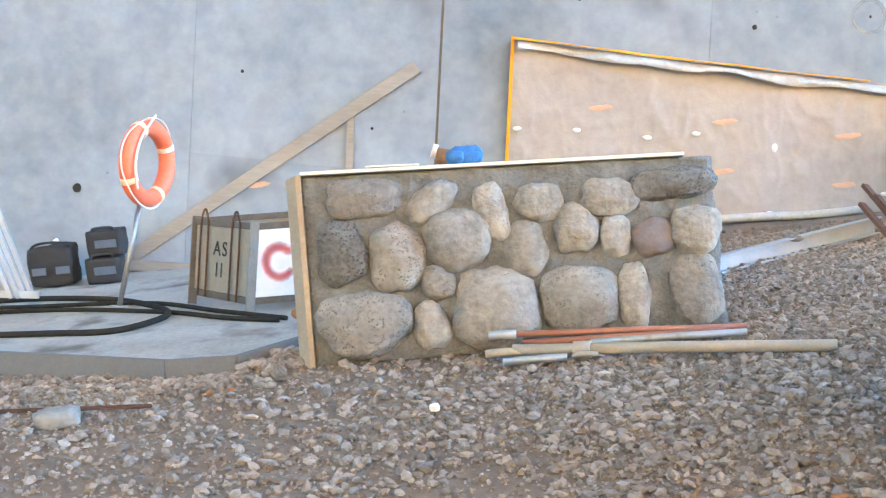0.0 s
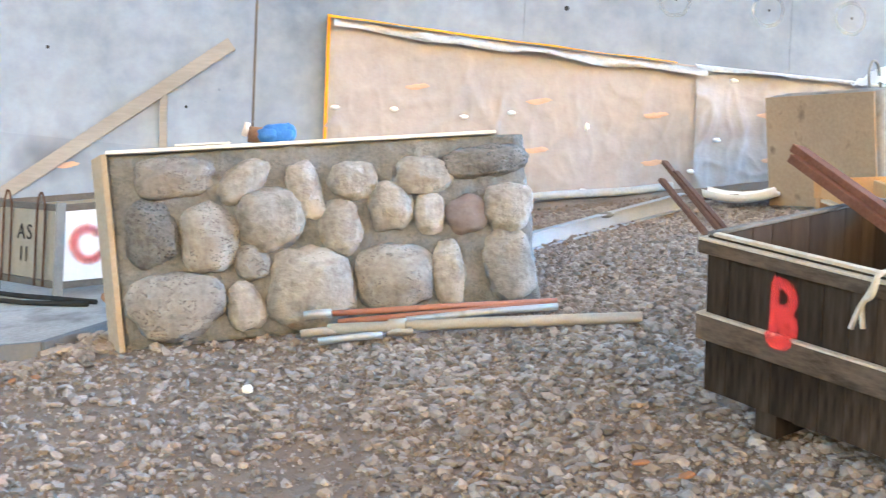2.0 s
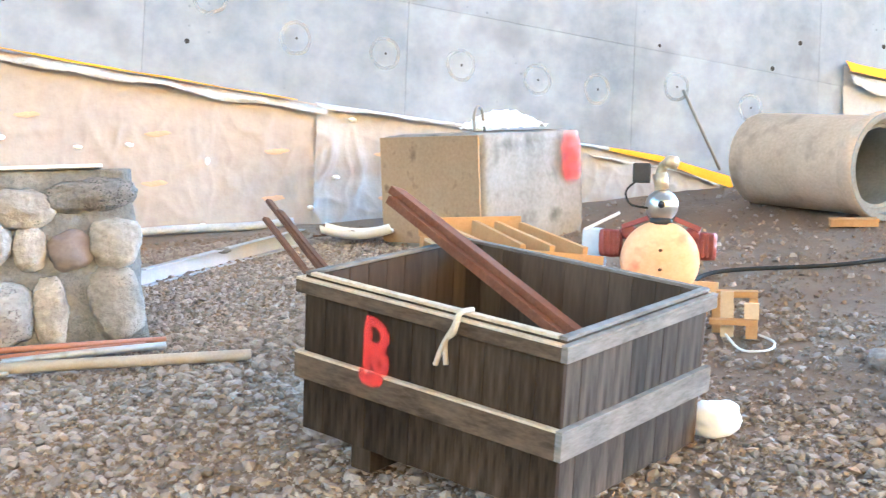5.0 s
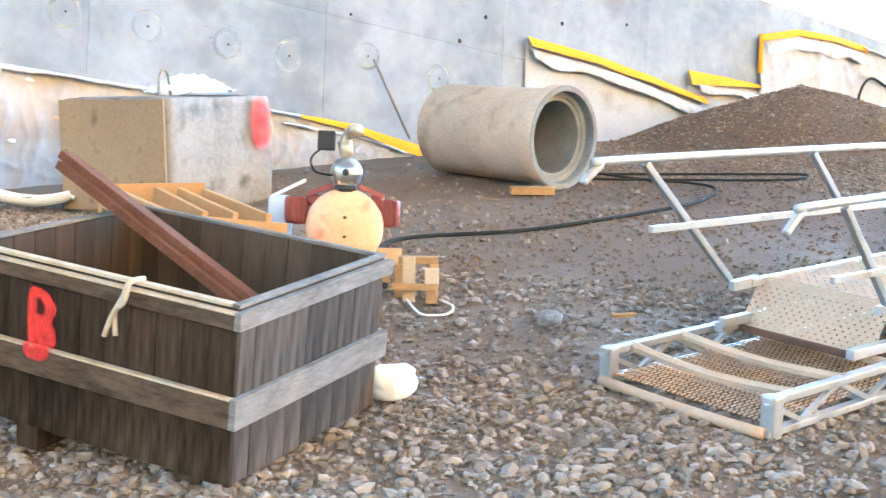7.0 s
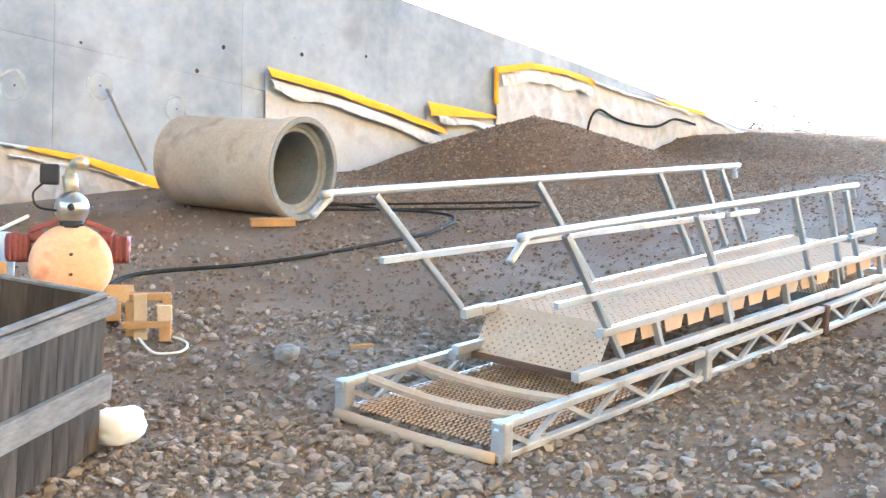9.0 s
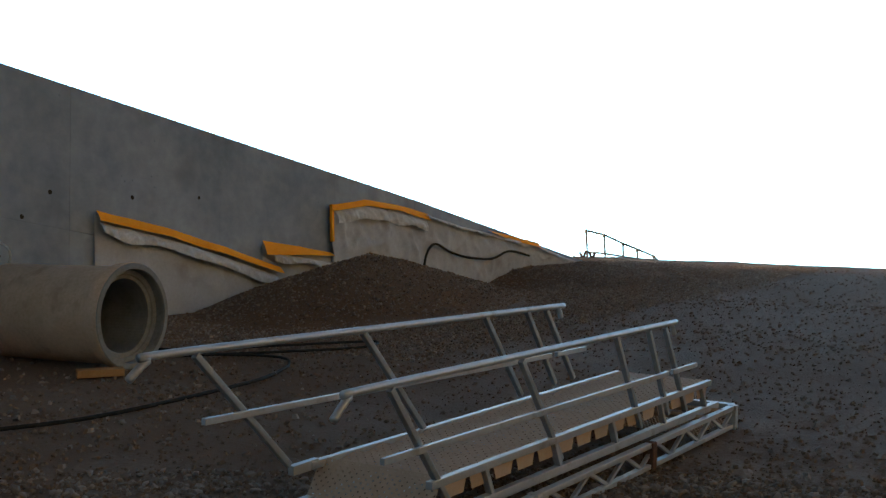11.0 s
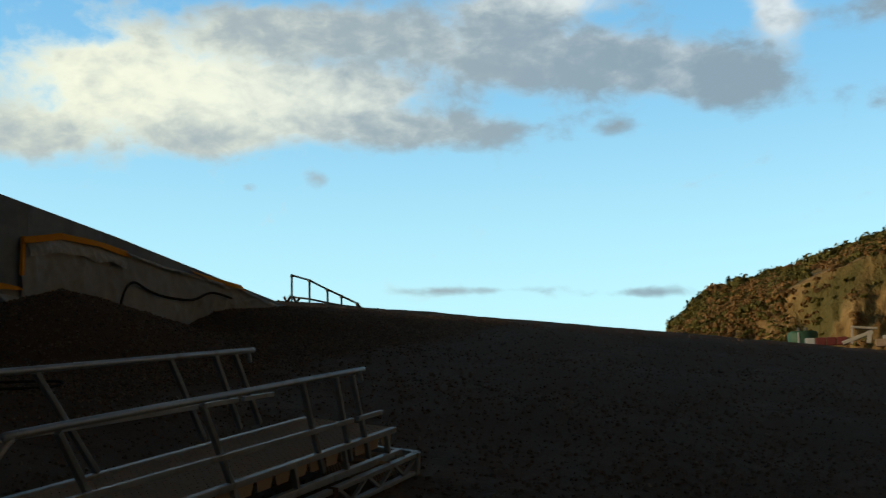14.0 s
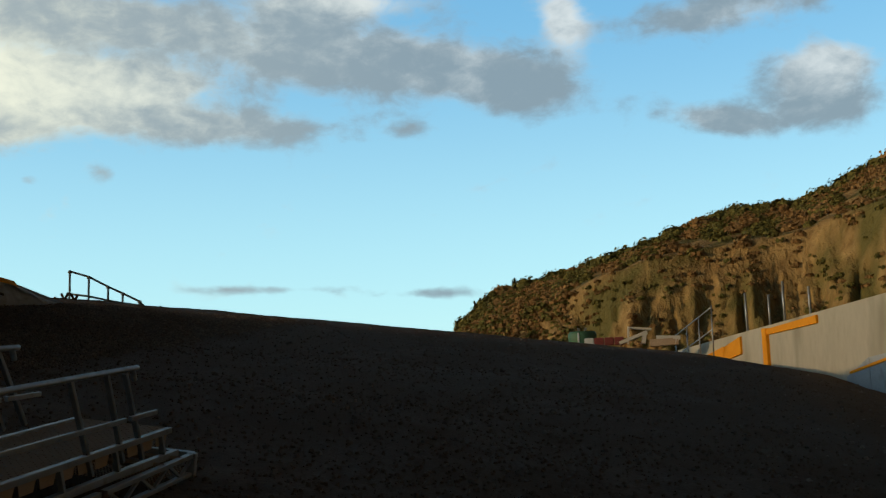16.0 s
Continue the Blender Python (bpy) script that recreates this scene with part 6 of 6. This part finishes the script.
def scaffold():
    t = thing("scaffold_rail", Matrix.Translation(polar(64.7, 30)), "scaffold tube railing on the crest, post heights fitted to the view", "railing")
    o = polar(64.7, 30)
    # all posts at one range, their heights set to fit the camera's view
    spots = ((64.62, 8.1), (65.45, 7.86), (66.3, 7.42), (66.95, 7.12), (67.7, 6.75))
    for a, e in spots:
        bm = bmesh.new()
        sweep(bm, [polar(a, 30, 5.6) - o, polar(a, 30, e) - o], 0.028, 8)
        part("post", bm, STEELGREY, t, smooth=True)
        bm = bmesh.new()
        lump(bm, 0.1, 0.1, 0.1, Matrix.Translation(polar(a, 30, e - 0.03) - o), 2, 0.2)
        part("coupler", bm, STEELGREY, t, smooth=True)
    for f in (1.0, 0.42):
        bm = bmesh.new()
        sweep(bm, [polar(a, 30, 6.35 + (e - 6.35) * f) - o for a, e in spots] + [polar(68.2, 30, 6.2) - o], 0.025, 8)
        part("rail", bm, STEELGREY, t, smooth=True)
    bm = bmesh.new()
    for k in range(9):
        a = 64.0 + 0.14 * k
        bar(bm, polar(a, 29, 6.2) - o, polar(a + 0.5 * math.sin(k * 2.1), 29, 6.95 + 0.2 * math.sin(k * 1.7)) - o, 0.05, 0.04, (1, 0, 0))
    part("debris_heap", bm, RUST, t, "tangle of rusty offcuts")
    q = polar(69.2, 28)
    t2 = thing("timber_pile", Matrix.Translation(q), "dark timber lengths lying on the crest", "timber")
    for k, (a0, e0, a1, e1) in enumerate(((68.3, 6.35, 69.3, 6.05), (68.6, 6.5, 68.95, 6.2), (69.2, 6.12, 70.4, 6.06), (66.6, 6.4, 67.9, 6.42))):
        bm = bmesh.new()
        bar(bm, polar(a0, 28, e0) - q, polar(a1, 28, e1) - q, 0.08, 0.07, (0, 0, 1), 0.004)
        part("length", bm, CRATE, t2)


scaffold()
RW0, RW1, RTOP = Vector((24.6, -5.4, 0)), Vector((38.8, -2.0, 0)), 4.5


def right_wall():
    d = (RW1 - RW0).normalized()
    n = Vector((-d.y, d.x, 0))
    a, b = RW0 - d * 14, RW1
    bm = bmesh.new()
    bar(bm, a + Vector((0, 0, 0.9)) - n * 0.3, b + Vector((0, 0, 0.9)) - n * 0.3, 0.6, 7.1, (0, 0, 1))
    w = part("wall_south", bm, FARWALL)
    tagged(w, "sunlit concrete retaining wall on the far side", "wall", kind="structure")
    def at(s, z, off=0.02):
        p = RW0 + d * s + n * off
        return Vector((p.x, p.y, z))
    def strip(bm, s0, z0, s1, z1, w0, w1, off=0.05):
        v = [bm.verts.new(at(s, z, o)) for o in (off, 0.001) for s, z in ((s0, z0), (s1, z1), (s1, z1 - w1), (s0, z0 - w0))]
        bm.faces.new(v[:4])
        for k in range(4):
            bm.faces.new((v[k], v[4 + k], v[4 + (k + 1) % 4], v[(k + 1) % 4]))
    t = thing("membrane", I4, "grey membrane with yellow edges on the sunlit wall", "membrane", "membranes on the wall")
    for q in ((-6, 3.55, 1.0, 3.28, 2.5, 2.5, 0.05), (1.0, 3.28, 2.1, 2.95, 2.5, 2.5, 0.06)):
        bm = bmesh.new()
        strip(bm, *q)
        part("sheet", bm, TARPGREY, t)
    for q in ((3.5, 4.38, 6.8, 4.36, 0.18, 0.14, 0.06), (6.6, 4.38, 6.9, 4.40, 1.7, 1.7, 0.08), (8.6, 4.35, 10.2, 4.15, 0.45, 0.35, 0.06), (10.0, 4.2, 13.2, 3.95, 0.32, 0.2, 0.064), (-0.6, 3.30, 1.9, 3.05, 0.06, 0.05, 0.08)):
        bm = bmesh.new()
        strip(bm, *q)
        part("edge_strip", bm, YELLOW, t, "yellow edge strip")
    g = thing("guard_rail", I4, "pale guard rail posts along the wall top", "railing")
    for s, h in ((4.4, 0.62), (6.0, 0.95), (7.0, 0.75), (8.7, 1.0)):
        bm = bmesh.new()
        sweep(bm, [at(s, RTOP - 0.1, -0.2), at(s, RTOP + h, -0.2)], 0.03, 8)
        part("post", bm, ALU, g, smooth=True)
    tops = []
    for s, z in ((9.8, 5.30), (11.0, 5.15), (12.2, 5.0), (13.4, 4.85)):
        bm = bmesh.new()
        sweep(bm, [at(s, 3.6, 0.4), at(s - 0.05, z, 0.4)], 0.02, 8)
        part("post", bm, ALUPOST, g, smooth=True)
        tops.append(at(s, z - 0.05, 0.4))
    for dz in (0.0, -0.6):
        bm = bmesh.new()
        sweep(bm, [p + Vector((0, 0, dz)) for p in tops], 0.018, 8)
        part("rail", bm, ALUPOST, g, smooth=True)


right_wall()


def far_things():
    p = polar(88.2, 36, 4.55)
    t = thing("green_tank", Matrix.Translation(p), "green round tank with a pale stripe in sunlight", "tank")
    bm = bmesh.new()
    lathe(bm, ((0.01, -0.4), (0.40, -0.4), (0.42, 0.12), (0.38, 0.19), (0.01, 0.21)), 32)
    part("shell", bm, GREEN, t, smooth=True)
    bm = bmesh.new()
    box(bm, 0.06, 0.05, 0.5, Matrix.Translation((-0.40, 0.10, -0.36)), 0.01)
    part("stripe", bm, WHITEBAG, t)
    for k in (-1, 1):
        bm = bmesh.new()
        box(bm, 0.08, 0.08, 0.12, Matrix.Translation((0, 0.1 * k, 0.19)), 0.01)
        part("fitting", bm, STEELGREY, t)
    q = polar(89.2, 35, 4.35)
    b = thing("barrier", Matrix.Translation(q) @ Matrix.Rotation(radians(90), 4, "Z"), "red and white plastic barrier beside the tank", "barrier")
    for k in range(4):
        bm = bmesh.new()
        box(bm, 0.27, 0.25, 0.22, Matrix.Translation((-0.42 + 0.28 * k, 0, -0.1)), 0.03)
        part("section", bm, WHITEBAG if k == 3 else REDPAINT, b)
    q = polar(91.3, 35, 4.25)
    c = thing("work_bench", Matrix.Translation(q), "pale propped boards and bench in sunlight", "bench")
    for a0, e0, a1, e1, w in ((89.9, 4.25, 91.2, 4.72, 0.1), (90.3, 4.2, 90.35, 5.0, 0.06), (91.0, 4.2, 91.1, 4.75, 0.12), (91.3, 4.2, 92.6, 4.25, 0.2), (91.6, 4.45, 92.7, 4.40, 0.1), (92.5, 4.1, 92.55, 4.4, 0.1), (90.4, 4.95, 91.4, 4.85, 0.05)):
        bm = bmesh.new()
        bar(bm, polar(a0, 35, e0) - q, polar(a1, 35, e1) - q, 0.3, w, (0, 0, 1) if abs(a1 - a0) > 0.2 else (0, 1, 0), 0.01)
        part("board", bm, WHITEBOARD if w < 0.15 else PIPE, c)


far_things()


# ---- hillside across the valley; unseen part behind closes the place and blocks sky light ----
RIDGE = ((60, 2.0), (80, 3.6), (82.0, 4.7), (82.6, 5.3), (83.9, 6.65), (87.7, 7.7), (90.1, 8.2), (92.8, 9.35), (95.7, 10.0), (98, 10.1), (100, 10.75), (102.3, 11.75), (110, 17), (130, 24), (180, 24), (240, 20), (300, 10), (330, 3))
CLIFFTOP = ((60, 1.5), (81.9, 4.6), (84, 5.2), (87.7, 6.7), (90.6, 8.0), (94, 8.4), (97.9, 8.8), (100.4, 9.6), (104, 10.5), (130, 17), (330, 2))
FOOT = 130.0


def hill_point(a, v):
    """A point of the hillside: bearing a, v from 0 at the foot to 1 on the ridge and 1.3 behind it."""
    top, mid = interp(a, RIDGE), min(interp(a, CLIFFTOP), interp(a, RIDGE) * 0.93)
    r0 = FOOT + 26 * noise.noise(Vector((a * 0.10, 0, 0))) + 0.9 * max(0, 96 - a)
    if v < 0.12:
        r, e = r0 * (0.6 + 0.4 * v / 0.12), 0.0 + 3.6 * v / 0.12
        return polar(a, r, e) if v > 0.05 else polar(a, r, 0.0)
    if v < 0.6:
        q = (v - 0.12) / 0.48
        r, e = r0 + 10 * q, 3.6 + (mid - 3.6) * q
        lump_ = 3.2 * noise.noise(Vector((a * 0.9, e * 0.25, 3))) + 1.4 * noise.noise(Vector((a * 2.6, e * 0.5, 8))) + 0.6 * noise.noise(Vector((a * 7, e * 2.5, 8)))
        return polar(a, r + lump_ * math.sin(math.pi * min(1, q + 0.15)), e)
    q = (v - 0.6) / 0.4
    r = r0 + 10 + 55 * q
    e = mid + (top - mid) * (q if q < 1 else 1 - 0.5 * (q - 1))
    e += 0.10 * noise.noise(Vector((a * 1.2, q * 3, 5)))
    return polar(a, r, e)


def hillside():
    fine = [80 + 0.16 * i for i in range(163)]
    az_list = [60, 66, 72, 76, 78] + fine + [108, 112, 118, 126, 136, 150, 165, 180, 200, 220, 240, 260, 280, 300, 315, 330]
    vs = [0.0, 0.12] + [0.12 + 0.48 * i / 34 for i in range(1, 35)] + [0.6 + 0.4 * i / 22 for i in range(1, 23)] + [1.3]
    verts = [hill_point(a, v)[:] for v in vs for a in az_list]
    n = len(az_list)
    faces = [(j * n + i, j * n + i + 1, (j + 1) * n + i + 1, (j + 1) * n + i) for j in range(len(vs) - 1) for i in range(n - 1)]
    me = bpy.data.meshes.new("hillside")
    me.from_pydata(verts, [], faces)
    me.polygons.foreach_set("use_smooth", [True] * len(me.polygons))
    me.materials.append(CLIFF)
    tagged(new("hillside", me), "sunlit brown rock cliff and scrub hillside", "hill", kind="structure")


hillside()


def scrub(label, material, seed, count, low, share, crowns):
    """Bushes over the slope, one mesh of many small leaf sprays; crowns stand out on the ridge."""
    rng = np.random.default_rng(seed)
    vv = []
    for i in range(count):
        a = rng.uniform(82.4, 106)
        crown = i < crowns
        v = rng.uniform(0.93, 1.02) if crown else 0.65 + 0.36 * rng.random() ** 0.9
        if not crown and (rng.random() < low or a < 87.5 and rng.random() < 0.35):
            v = rng.uniform(0.14, 0.64)
        if noise.noise(Vector((a * 0.8, v * 5, seed))) < share - (0.25 if crown else 0.2 if a < 88 else 0):
            continue
        p = np.array(hill_point(a, v)[:])
        s = 1.0 + 2.0 * rng.random() ** 4 if crown else (0.55 + 0.9 * rng.random() ** 2.0) * (0.6 if v < 0.57 else 1.0)
        n = int((90 if crown else 42) * s)
        d = rng.normal(0, 1, (n, 3))
        d /= np.linalg.norm(d, axis=1, keepdims=True)
        d[:, 2] = np.abs(d[:, 2]) * 1.0 - 0.15
        lobe = 1 + 0.35 * np.sin(d[:, 0] * 5 + i) * np.cos(d[:, 1] * 4 + 2 * i)
        at = p + d * (s * lobe * rng.uniform(0.55, 1.0, n))[:, None] * np.array([0.9, 0.9, 0.62])
        u = rng.normal(0, 1, (n, 3))
        u /= np.linalg.norm(u, axis=1, keepdims=True)
        w = np.cross(d + 0.35 * rng.normal(0, 1, (n, 3)), u)
        w /= np.linalg.norm(w, axis=1, keepdims=True) + 1e-6
        u = np.cross(w, d)
        r = rng.uniform(0.14, 0.34, n)[:, None] * (0.7 + 0.3 * s)
        vv.append(np.stack([at - u * r, at + w * r * 0.7, at + u * r, at - w * r * 0.7], axis=1).reshape(-1, 3))
    v = np.concatenate(vv)
    me = bpy.data.meshes.new("scrub")
    me.from_pydata(v.tolist(), [], np.arange(len(v)).reshape(-1, 4).tolist())
    me.materials.append(material)
    tagged(new("scrub", me), label, "bushes", kind="stuff")


scrub("dark green scrub bushes and tree crowns on the hillside", LEAF, 12, 4600, 0.07, -0.08, 420)
scrub("dry brown brush on the hillside", BRUSH, 31, 4400, 0.12, -0.05, 50)
